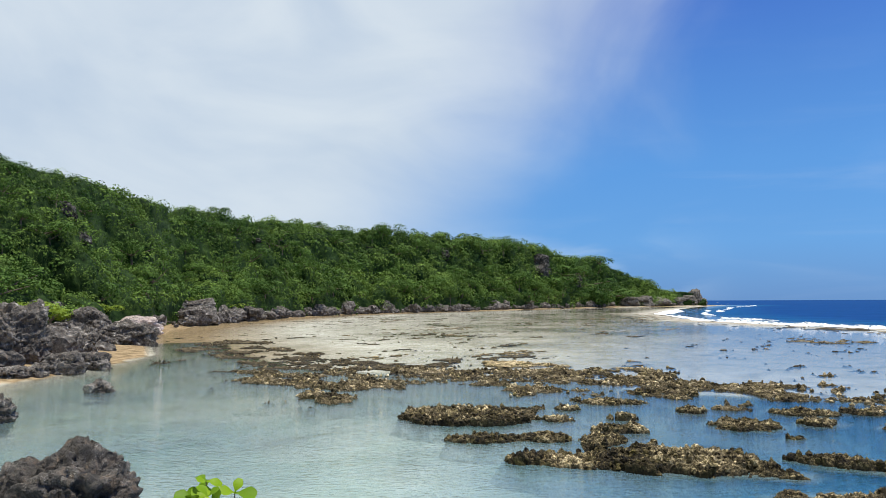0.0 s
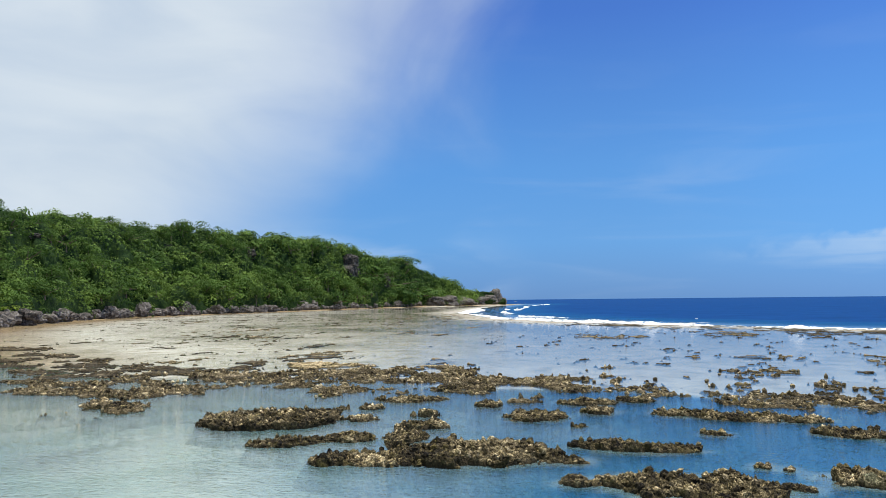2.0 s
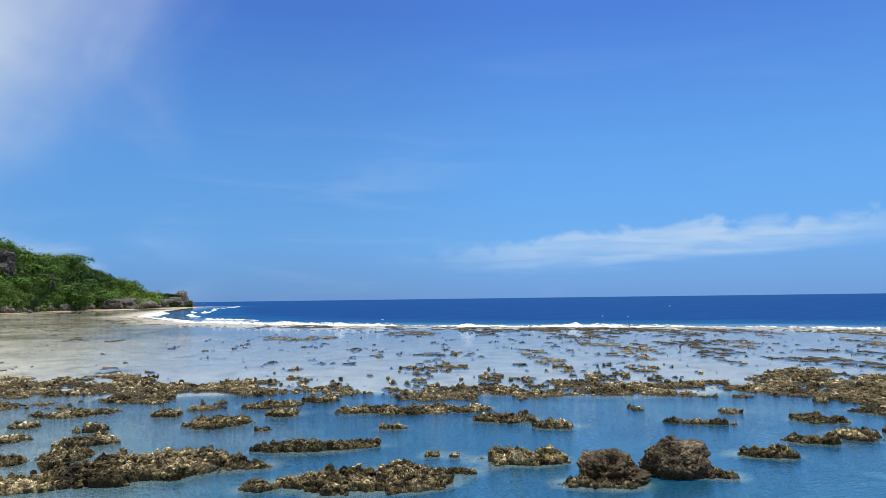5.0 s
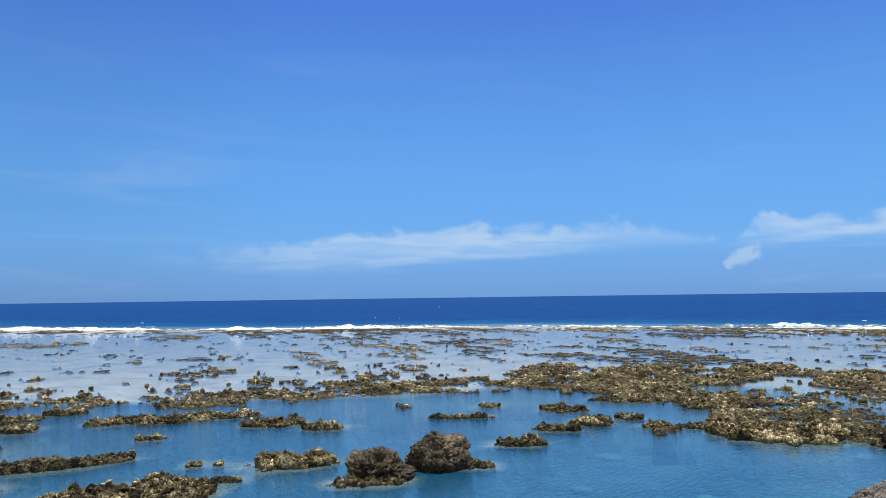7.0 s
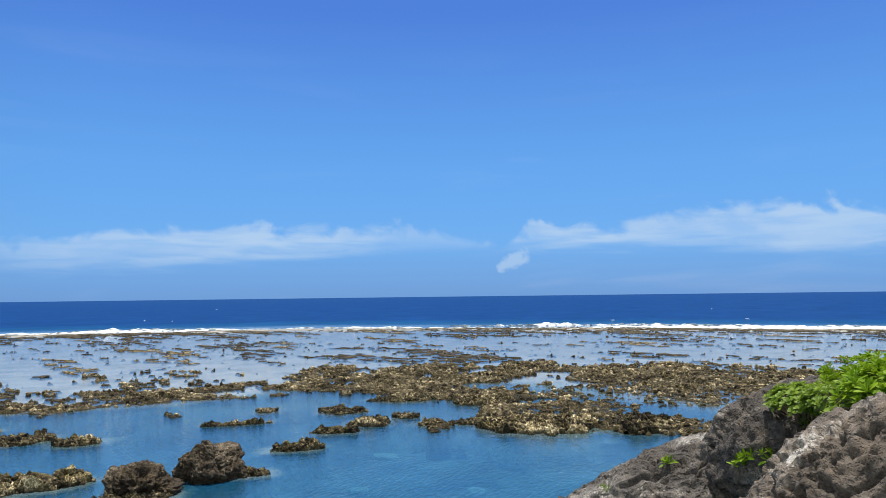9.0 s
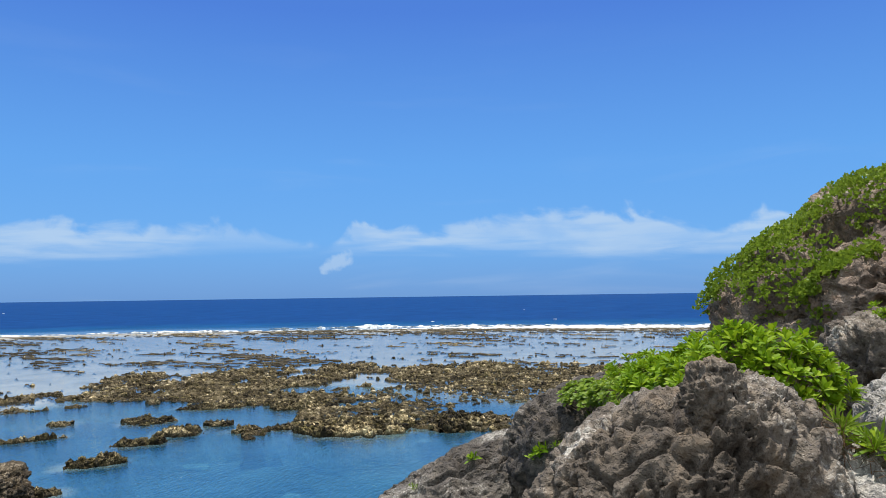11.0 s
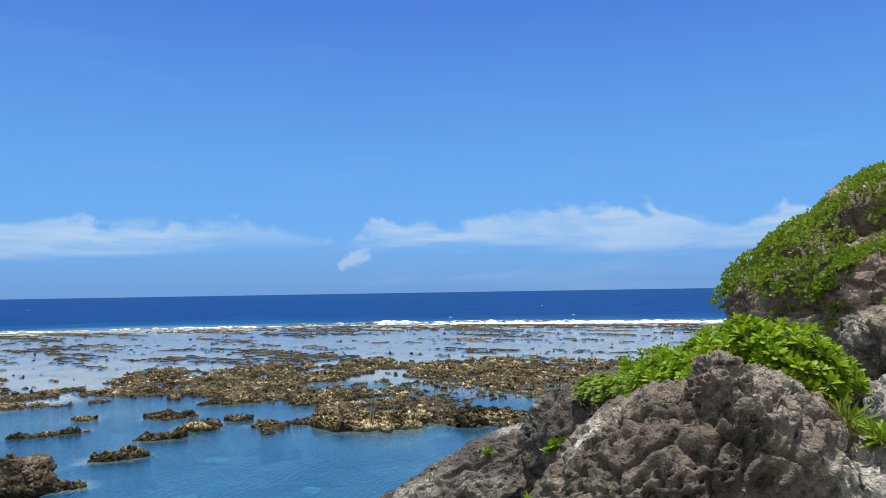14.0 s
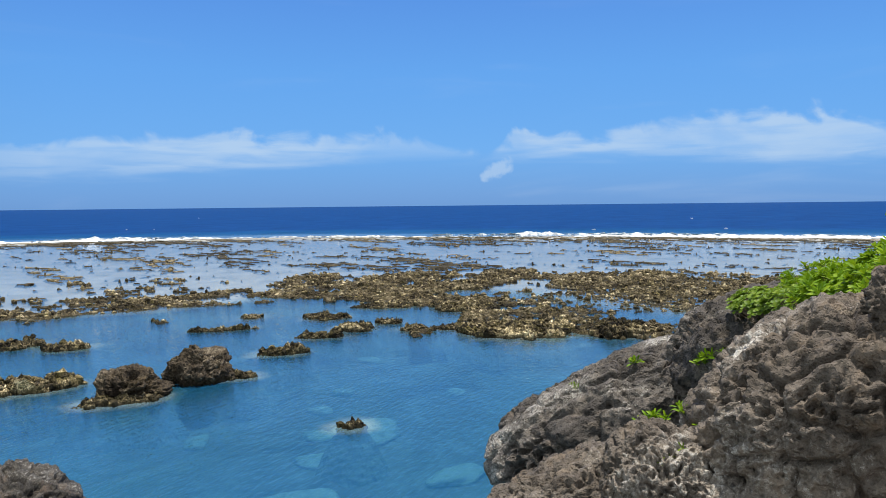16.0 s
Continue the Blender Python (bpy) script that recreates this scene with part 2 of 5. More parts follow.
def rock_material(name, stops, patch, patch_amount, grain=6.0, bump=0.5, spec=0.25, tide=0.0, chips=False):
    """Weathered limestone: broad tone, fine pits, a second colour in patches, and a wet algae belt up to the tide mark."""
    def build(nt, out):
        broad = n_noise(nt, grain * 0.16, 8, 0.62, distortion=0.4)
        fine = n_noise(nt, grain * 1.6, 9, 0.78)
        speck = n_noise(nt, grain * 6.0, 6, 0.8)
        vor = nt.nodes.new("ShaderNodeTexVoronoi")
        vor.inputs["Scale"].default_value = grain * 2.0
        nt.links.new(world_place(nt), vor.inputs["Vector"])
        tone = n_mix(nt, 0.30, n_mix(nt, 0.45, broad, fine), speck)
        col = n_ramp(nt, tone, stops)
        spots = n_range(nt, n_noise(nt, grain * 0.35, 9, 0.7), 0.50, 0.64)
        amount = nt.nodes.new("ShaderNodeMath")
        amount.operation = "MULTIPLY"
        nt.links.new(spots, amount.inputs[0])
        amount.inputs[1].default_value = patch_amount
        col = n_mix(nt, amount.outputs[0], col, patch)
        col = n_mix(nt, 0.55, col, n_ramp(nt, speck, [(0.38, (0.22, 0.22, 0.22)), (0.52, (0.95, 0.95, 0.95)), (0.64, (1.6, 1.55, 1.5))]), "MULTIPLY")
        if chips:
            each = n_ramp(nt, nt.nodes["place"].outputs["Random Per Island"], [(0.0, (0.18, 0.155, 0.12)), (0.38, (0.60, 0.56, 0.48)), (0.66, (1.2, 1.15, 1.05)), (1.0, (2.0, 1.9, 1.75))])
            col = n_mix(nt, 0.85, col, each, "MULTIPLY")
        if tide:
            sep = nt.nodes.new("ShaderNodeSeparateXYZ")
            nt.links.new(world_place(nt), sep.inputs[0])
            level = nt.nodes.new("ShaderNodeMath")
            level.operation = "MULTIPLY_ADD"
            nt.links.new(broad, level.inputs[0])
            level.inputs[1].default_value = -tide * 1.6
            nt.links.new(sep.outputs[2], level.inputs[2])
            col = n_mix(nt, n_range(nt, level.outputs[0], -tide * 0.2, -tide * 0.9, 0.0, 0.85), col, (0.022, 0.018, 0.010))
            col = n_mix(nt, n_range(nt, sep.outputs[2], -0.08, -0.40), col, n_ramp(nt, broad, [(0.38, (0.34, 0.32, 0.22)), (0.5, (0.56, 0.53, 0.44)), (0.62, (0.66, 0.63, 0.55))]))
        h = n_mix(nt, 0.45, n_mix(nt, 0.35, fine, speck), vor.outputs["Distance"])
        n_surface(nt, out, col, 0.92, n_bump(nt, h, bump, 0.8 / grain), spec)
    return material(name, build)


def karst_material(name, dark, mid, light, rust, rust_amount, pit=16.0, tide=0.0, black=0.75):
    """Karst limestone: even stone with rusty stains, black lichen and painted shade in the pits, pale worn crusts and a
    deeply pitted skin.
    """
    def build(nt, out):
        broad = n_noise(nt, 0.9, 7, 0.6, distortion=0.6)
        patchy = n_noise(nt, 4.0, 8, 0.7, distortion=0.3)
        fine = n_noise(nt, 26.0, 7, 0.75)
        grit = n_noise(nt, 90.0, 4, 0.7)
        pits = []
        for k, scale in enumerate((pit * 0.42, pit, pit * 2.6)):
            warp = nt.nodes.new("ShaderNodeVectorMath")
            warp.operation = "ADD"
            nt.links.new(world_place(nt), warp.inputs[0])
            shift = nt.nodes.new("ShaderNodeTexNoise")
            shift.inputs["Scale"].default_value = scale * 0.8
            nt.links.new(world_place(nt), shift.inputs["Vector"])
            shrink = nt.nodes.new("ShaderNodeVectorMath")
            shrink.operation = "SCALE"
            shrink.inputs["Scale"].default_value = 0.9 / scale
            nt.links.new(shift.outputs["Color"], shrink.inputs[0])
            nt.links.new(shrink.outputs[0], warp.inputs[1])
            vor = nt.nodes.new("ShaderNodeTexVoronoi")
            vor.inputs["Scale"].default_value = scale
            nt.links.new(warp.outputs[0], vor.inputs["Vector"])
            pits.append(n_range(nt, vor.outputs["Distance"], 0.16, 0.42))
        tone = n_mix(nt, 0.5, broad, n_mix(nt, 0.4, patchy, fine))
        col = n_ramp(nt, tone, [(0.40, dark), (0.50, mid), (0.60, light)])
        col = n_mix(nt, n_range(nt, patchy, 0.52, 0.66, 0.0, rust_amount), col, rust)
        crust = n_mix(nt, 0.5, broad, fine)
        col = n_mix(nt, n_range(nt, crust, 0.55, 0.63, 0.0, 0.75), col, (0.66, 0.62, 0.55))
        # black lichen that also paints shade into the bottoms of the pits
        lichen_shade = nt.nodes.new("ShaderNodeMath")
        lichen_shade.operation = "MULTIPLY"
        nt.links.new(n_range(nt, n_mix(nt, 0.45, pits[1], pits[0]), 0.55, 0.05, 0.0, black), lichen_shade.inputs[0])
        nt.links.new(n_range(nt, n_noise(nt, 2.2, 6, 0.65), 0.36, 0.56, 0.15, 1.0), lichen_shade.inputs[1])
        col = n_mix(nt, lichen_shade.outputs[0], col, (0.030, 0.026, 0.022))
        col = n_mix(nt, 0.35, col, n_ramp(nt, grit, [(0.35, (0.45, 0.45, 0.45)), (0.5, (1.0, 1.0, 1.0)), (0.65, (1.4, 1.4, 1.4))]), "MULTIPLY")
        if tide:
            sep = nt.nodes.new("ShaderNodeSeparateXYZ")
            nt.links.new(world_place(nt), sep.inputs[0])
            level = nt.nodes.new("ShaderNodeMath")
            level.operation = "MULTIPLY_ADD"
            nt.links.new(broad, level.inputs[0])
            level.inputs[1].default_value = -tide * 1.6
            nt.links.new(sep.outputs[2], level.inputs[2])
            col = n_mix(nt, n_range(nt, level.outputs[0], -tide * 0.2, -tide * 0.9, 0.0, 0.85), col, (0.022, 0.018, 0.010))
        h = n_mix(nt, 0.30, n_mix(nt, 0.45, pits[0], n_mix(nt, 0.35, pits[1], pits[2])), n_mix(nt, 0.6, patchy, fine))
        n_surface(nt, out, col, 0.93, n_bump(nt, h, 1.0, 1.3 / pit), 0.2)
    return material(name, build)


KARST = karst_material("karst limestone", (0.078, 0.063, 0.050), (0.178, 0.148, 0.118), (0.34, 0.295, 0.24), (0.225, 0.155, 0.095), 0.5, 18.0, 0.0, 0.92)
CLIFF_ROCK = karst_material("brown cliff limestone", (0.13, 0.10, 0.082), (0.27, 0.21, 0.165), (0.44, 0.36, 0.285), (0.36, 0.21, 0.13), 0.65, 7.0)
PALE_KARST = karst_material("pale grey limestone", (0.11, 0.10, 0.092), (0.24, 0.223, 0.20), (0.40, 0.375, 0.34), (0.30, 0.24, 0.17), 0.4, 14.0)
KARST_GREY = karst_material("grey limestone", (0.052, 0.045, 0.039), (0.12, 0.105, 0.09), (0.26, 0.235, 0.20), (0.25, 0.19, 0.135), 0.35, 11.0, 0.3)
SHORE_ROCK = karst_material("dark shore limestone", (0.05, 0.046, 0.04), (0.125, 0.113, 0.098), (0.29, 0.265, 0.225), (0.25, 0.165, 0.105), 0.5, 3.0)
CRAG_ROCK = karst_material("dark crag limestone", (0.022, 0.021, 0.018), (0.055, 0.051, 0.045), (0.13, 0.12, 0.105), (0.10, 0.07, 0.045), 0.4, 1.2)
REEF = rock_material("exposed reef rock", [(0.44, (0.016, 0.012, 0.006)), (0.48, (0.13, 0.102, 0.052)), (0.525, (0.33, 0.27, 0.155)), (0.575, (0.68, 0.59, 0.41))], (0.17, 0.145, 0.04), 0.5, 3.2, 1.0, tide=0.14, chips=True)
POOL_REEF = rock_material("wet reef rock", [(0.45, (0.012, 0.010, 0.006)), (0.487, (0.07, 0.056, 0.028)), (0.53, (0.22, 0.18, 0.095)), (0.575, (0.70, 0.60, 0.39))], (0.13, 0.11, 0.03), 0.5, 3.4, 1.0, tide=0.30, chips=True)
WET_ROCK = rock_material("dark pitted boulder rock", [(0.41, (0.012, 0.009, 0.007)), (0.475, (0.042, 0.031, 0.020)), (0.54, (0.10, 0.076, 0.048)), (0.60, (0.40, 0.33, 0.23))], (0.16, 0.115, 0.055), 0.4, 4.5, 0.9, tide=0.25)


def foliage_material(name, dark, mid, light, gloss=0.45, thin=0.3, by_crown=False, shine=0.35):
    def build(nt, out):
        g = nt.nodes.new("ShaderNodeNewGeometry")
        col = n_ramp(nt, g.outputs["Random Per Island"], [(0.0, dark), (0.5, mid), (1.0, light)])
        if by_crown:
            tone = nt.nodes.new("ShaderNodeAttribute")
            tone.attribute_name = "tone"
            col = n_mix(nt, 0.88, col, n_ramp(nt, tone.outputs["Fac"], [(0.0, dark), (0.5, mid), (1.0, light)]))
        col = n_mix(nt, n_range(nt, n_noise(nt, 0.10, 5, 0.6), 0.36, 0.64, 0.0, 0.7), col, dark)
        col = n_mix(nt, n_range(nt, n_noise(nt, 0.028, 4, 0.6), 0.42, 0.66, 0.0, 0.5), col, light)
        p = n_surface(nt, out, col, gloss, spec=shine)
        tr = nt.nodes.new("ShaderNodeBsdfTranslucent")
        nt.links.new(col, tr.inputs["Color"])
        mx = nt.nodes.new("ShaderNodeMixShader")
        mx.inputs[0].default_value = thin
        nt.links.new(p.outputs[0], mx.inputs[1])
        nt.links.new(tr.outputs[0], mx.inputs[2])
        nt.links.new(mx.outputs[0], out.inputs[0])
    return material(name, build)


SCRUB = foliage_material("coastal scrub leaves", (0.022, 0.055, 0.012), (0.072, 0.145, 0.025), (0.23, 0.34, 0.06), 0.6, 0.06, True, 0.08)
TREE_LEAF = foliage_material("wind-cut tree leaves", (0.03, 0.068, 0.014), (0.062, 0.13, 0.024), (0.13, 0.22, 0.04), 0.6, 0.06, False, 0.08)
NAUPAKA = foliage_material("fleshy bright green leaves", (0.10, 0.20, 0.008), (0.22, 0.36, 0.012), (0.42, 0.54, 0.025), 0.45, 0.3, False, 0.10)
CREEPER = foliage_material("creeping shrub leaves", (0.11, 0.19, 0.014), (0.22, 0.335, 0.026), (0.38, 0.48, 0.06), 0.45, 0.35, False, 0.2)
BLADE = foliage_material("grey green blades", (0.05, 0.10, 0.03), (0.10, 0.17, 0.06), (0.20, 0.29, 0.13))
DRY = foliage_material("dry brown fronds", (0.10, 0.05, 0.025), (0.19, 0.10, 0.05), (0.30, 0.18, 0.09), 0.7)


def shaded_scrub(nt, out):
    n = n_noise(nt, 1.1, 9, 0.75)
    clump = nt.nodes.new("ShaderNodeTexVoronoi")
    clump.inputs["Scale"].default_value = 0.35
    nt.links.new(world_place(nt), clump.inputs["Vector"])
    # greens kept near black: shade between the crowns, put into the colour
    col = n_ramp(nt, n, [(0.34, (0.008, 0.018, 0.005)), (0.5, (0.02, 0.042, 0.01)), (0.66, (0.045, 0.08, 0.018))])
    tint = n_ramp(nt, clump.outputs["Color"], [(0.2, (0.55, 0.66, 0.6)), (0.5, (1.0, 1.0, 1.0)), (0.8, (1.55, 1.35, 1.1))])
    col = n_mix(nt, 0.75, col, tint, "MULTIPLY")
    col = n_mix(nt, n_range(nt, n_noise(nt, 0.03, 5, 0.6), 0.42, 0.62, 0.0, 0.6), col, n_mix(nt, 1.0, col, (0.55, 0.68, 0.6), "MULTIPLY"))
    n_surface(nt, out, col, 0.75, n_bump(nt, n, 0.6, 0.4), 0.08)


SHADED_SCRUB = material("scrub canopy", shaded_scrub)


def bed_look(nt, out):
    """Pale sand near the beach and in the pool, grey algae turf on the flats."""
    n = n_noise(nt, 0.35, 8, 0.65, distortion=0.5)
    sandy = nt.nodes.new("ShaderNodeAttribute")
    sandy.attribute_name = "sand"
    turf = n_ramp(nt, n, [(0.36, (0.11, 0.09, 0.05)), (0.44, (0.25, 0.215, 0.155)), (0.56, (0.38, 0.355, 0.31)), (0.75, (0.47, 0.445, 0.40))])
    sand = n_ramp(nt, n, [(0.34, (0.30, 0.28, 0.20)), (0.42, (0.50, 0.48, 0.40)), (0.55, (0.63, 0.61, 0.53)), (0.75, (0.70, 0.68, 0.60))])
    weed = n_noise(nt, 0.16, 9, 0.72, distortion=0.8)
    turf = n_mix(nt, n_range(nt, weed, 0.50, 0.56, 0.0, 0.75), turf, (0.24, 0.185, 0.095))
    col = n_mix(nt, n_range(nt, sandy.outputs["Fac"], 0.0, 1.0), turf, sand)
    col = n_mix(nt, n_range(nt, sandy.outputs["Fac"], 0.95, 1.18), col, n_ramp(nt, n_noise(nt, 0.8, 8, 0.7), [(0.4, (0.17, 0.118, 0.06)), (0.55, (0.35, 0.255, 0.14)), (0.7, (0.44, 0.34, 0.20))]))
    n_surface(nt, out, col, 0.9, n_bump(nt, n_noise(nt, 2.5, 8, 0.7), 0.6, 0.2), 0.1)


BED = material("sand and algae bottom", bed_look)


def water_look(nt, out):
    """Clear water: Fresnel gloss over a body whose tint and density grow with the depth."""
    depth = nt.nodes.new("ShaderNodeAttribute")
    depth.attribute_name = "depth"
    place = world_place(nt)
    squash = nt.nodes.new("ShaderNodeMapping")
    squash.inputs["Rotation"].default_value = (0, 0, radians(35))
    squash.inputs["Scale"].default_value = (1.0, 2.6, 1.0)
    nt.links.new(place, squash.inputs[0])
    small = n_noise(nt, 2.6, 3, 0.55, squash.outputs[0])
    wide = n_noise(nt, 0.5, 4, 0.55, place)
    far = n_noise(nt, 0.12, 5, 0.6, place)
    h = n_mix(nt, 0.3, small, wide)
    h = n_mix(nt, n_range(nt, depth.outputs["Fac"], 2.5, 6.0, 0.0, 0.85), h, far)
    scale = nt.nodes.new("ShaderNodeMath")
    scale.operation = "MAXIMUM"
    nt.links.new(n_range(nt, depth.outputs["Fac"], 0.22, 0.75, 0.004, 0.065), scale.inputs[0])
    nt.links.new(n_range(nt, depth.outputs["Fac"], 2.0, 6.0, 0.02, 1.1), scale.inputs[1])
    scale = scale.outputs[0]
    b = nt.nodes.new("ShaderNodeBump")
    b.inputs["Strength"].default_value = 0.75
    nt.links.new(scale, b.inputs["Distance"])
    nt.links.new(h, b.inputs["Height"])
    tint = n_ramp(nt, n_range(nt, depth.outputs["Fac"], 0.0, 8.0), [(0.0, (0.95, 0.96, 0.95)), (0.06, (0.78, 0.88, 0.86)), (0.15, (0.15, 0.43, 0.53)), (0.26, (0.08, 0.30, 0.48)), (1.0, (0.02, 0.10, 0.30))])
    body = n_ramp(nt, n_range(nt, depth.outputs["Fac"], 0.0, 8.0), [(0.0, (0.30, 0.36, 0.38)), (0.08, (0.37, 0.49, 0.465)), (0.15, (0.018, 0.125, 0.235)), (0.3, (0.015, 0.10, 0.25)), (1.0, (0.008, 0.052, 0.195))])
    swell = n_noise(nt, 0.03, 6, 0.65, squash.outputs[0])
    body = n_mix(nt, n_range(nt, swell, 0.35, 0.65, 0.0, 0.45), body, n_mix(nt, 1.0, body, (0.45, 0.5, 0.6), "MULTIPLY"))
    patch = n_noise(nt, 0.22, 6, 0.62, place, 0.6)
    body = n_mix(nt, n_range(nt, patch, 0.42, 0.62, 0.0, 0.75), body, n_mix(nt, 1.0, body, (0.65, 0.86, 0.80), "MULTIPLY"))
    clear = nt.nodes.new("ShaderNodeBsdfTransparent")
    nt.links.new(tint, clear.inputs[0])
    dense = nt.nodes.new("ShaderNodeBsdfDiffuse")
    nt.links.new(body, dense.inputs[0])
    nt.links.new(b.outputs[0], dense.inputs["Normal"])
    under = nt.nodes.new("ShaderNodeMixShader")
    nt.links.new(n_ramp(nt, n_range(nt, depth.outputs["Fac"], 0.0, 8.0), [(0.0, (0.0,) * 3), (0.03, (0.12,) * 3), (0.10, (0.52,) * 3), (0.16, (0.62,) * 3), (0.25, (0.8,) * 3), (0.6, (1.0,) * 3)]), under.inputs[0])
    nt.links.new(clear.outputs[0], under.inputs[1])
    nt.links.new(dense.outputs[0], under.inputs[2])
    gloss = nt.nodes.new("ShaderNodeBsdfGlossy")
    gloss.inputs["Roughness"].default_value = 0.03
    nt.links.new(b.outputs[0], gloss.inputs["Normal"])
    fres = nt.nodes.new("ShaderNodeFresnel")
    fres.inputs["IOR"].default_value = 1.33
    nt.links.new(b.outputs[0], fres.inputs["Normal"])
    calm = nt.nodes.new("ShaderNodeMath")
    calm.operation = "MULTIPLY"
    nt.links.new(fres.outputs[0], calm.inputs[0])
    nt.links.new(n_ramp(nt, n_range(nt, depth.outputs["Fac"], 0.0, 8.0), [(0.0, (0.25,) * 3), (0.007, (0.52,) * 3), (0.012, (0.85,) * 3), (0.016, (1.1,) * 3), (0.10, (1.45,) * 3), (0.2, (1.45,) * 3), (0.35, (0.6,) * 3), (0.6, (0.18,) * 3)]), calm.inputs[1])
    mix = nt.nodes.new("ShaderNodeMixShader")
    nt.links.new(calm.outputs[0], mix.inputs[0])
    nt.links.new(under.outputs[0], mix.inputs[1])
    nt.links.new(gloss.outputs[0], mix.inputs[2])
    nt.links.new(mix.outputs[0], out.inputs[0])


WATER = material("sea water", water_look)


def foam_look(nt, out):
    n = n_noise(nt, 0.9, 8, 0.7)
    col = n_ramp(nt, n, [(0.3, (0.70, 0.78, 0.82)), (0.55, (0.88, 0.90, 0.91)), (0.8, (0.92, 0.93, 0.93))])
    n_surface(nt, out, col, 0.9, n_bump(nt, n, 0.8, 0.3), 0.1)


FOAM = material("white surf foam", foam_look)

# ---- the lie of the land ----
SHORE = [(-22, 8), (-27, 30), (-33, 54), (-32, 64), (-33.5, 84), (-42, 103), (-48, 120), (-58, 158), (-62, 196), (-59, 249), (-46, 325), (-22, 365), (6, 412), (44, 470), (92, 545), (150, 625), (235, 672), (262, 690), (250, 730), (100, 900), (-900, 1500), (-4500, 2500)]
CREST = [(900, 2500), (420, 1050), (300, 760), (215, 610), (140, 440), (90, 312), (73, 212), (80, 166), (99, 114), (128, 68), (135, 8), (130, -26), (126, -90), (120, -400)]
RIM = [(-32, 108, 5), (-22, 84, 7), (-13, 69, 10), (-6, 64, 12), (-1, 62, 12), (5, 61, 11), (11, 56, 10), (15.6, 49.2, 5.5), (24.2, 44.6, 5), (30.2, 36.8, 5.3), (37.3, 28.8, 6), (46, 25.5, 8), (52, 19, 11), (54, 9, 12.5), (48, 1, 14.0), (46, -6, 18)]


def inside(x, y, poly):
    """True where points lie within a polygon."""
    x, y = np.ravel(x), np.ravel(y)
    hit = np.zeros(len(x), bool)
    for (ax, ay), (bx, by) in zip(poly, poly[1:] + poly[:1]):
        if ay != by:
            hit ^= ((ay > y) != (by > y)) & (x < (bx - ax) * (y - ay) / (by - ay) + ax)
    return hit


LAND = SHORE + [(-4900, 2500), (-4900, -4900), (-22, -4900)]
LAGOON = CREST + [(120, -900), (-900, -900), (-900, 2500)]
POOL = [p[:2] for p in RIM] + [(48, -60), (-60, -60), (-60, 100)]


def rim_mask(x, y):
    """About 1 in the middle of the reef rim, 0 at its edge, less outside; and the side."""
    d, side, along = near_line(x, y, RIM)
    w = np.interp(along, np.arange(len(RIM)), [p[2] for p in RIM])
    return 1 - d / w, np.where(inside(x, y, POOL), -1.0, 1.0)


def bottom(x, y):
    """Height of the bottom, before rocks, in metres: pool, flats, beach and the drop outside the crest."""
    x, y = np.ravel(x), np.ravel(y)
    rim, side = rim_mask(x, y)
    ds, ss, _ = near_line(x, y, SHORE)
    dc, sc, _ = near_line(x, y, CREST)
    inland = inside(x, y, LAND)
    outside = ~inside(x, y, LAGOON) & ~inland
    n = fbm(flat3(x, y, 11.0), 4, 5)
    # the pool lies on the camera's side of the rim
    inside_pool = sstep(-rim, -0.95, -0.45) * (side < 0)
    east = sstep(np.degrees(np.arctan2(x, y)), -15, 40)
    z = -0.045 - 0.05 * n - 0.12 * east
    z = z + inside_pool * (-(0.75 + 0.55 * east) - 0.25 * n - z) * 1.0
    z = np.maximum(z, -3.0)
    z = np.where(outside, -0.1 - np.minimum(dc * 0.16, 14.0), z)
    crest = np.exp(-(dc / 12.0) ** 2)
    z = z + (~outside) * crest * 0.21 * sstep(ds, 30, 90)
    beach = np.clip(ds, 0, 12.0)
    shore_z = np.where(inland, 0.05 + 0.09 * ds, 0.05 - 0.13 * ds)
    z = np.where(inland, np.minimum(shore_z, 3.0), np.maximum(z, shore_z - 0.02))
    sandy = np.where(inland, 1.3, np.clip(np.exp(-ds / 85.0) * 1.3, 0, 1.3)) * (1 - inside_pool) + inside_pool * 1.0 * (1 - east)
    sandy = np.where((z > 0.0) & (ds < 40), np.maximum(sandy, 1.25), sandy)
    return z, sandy


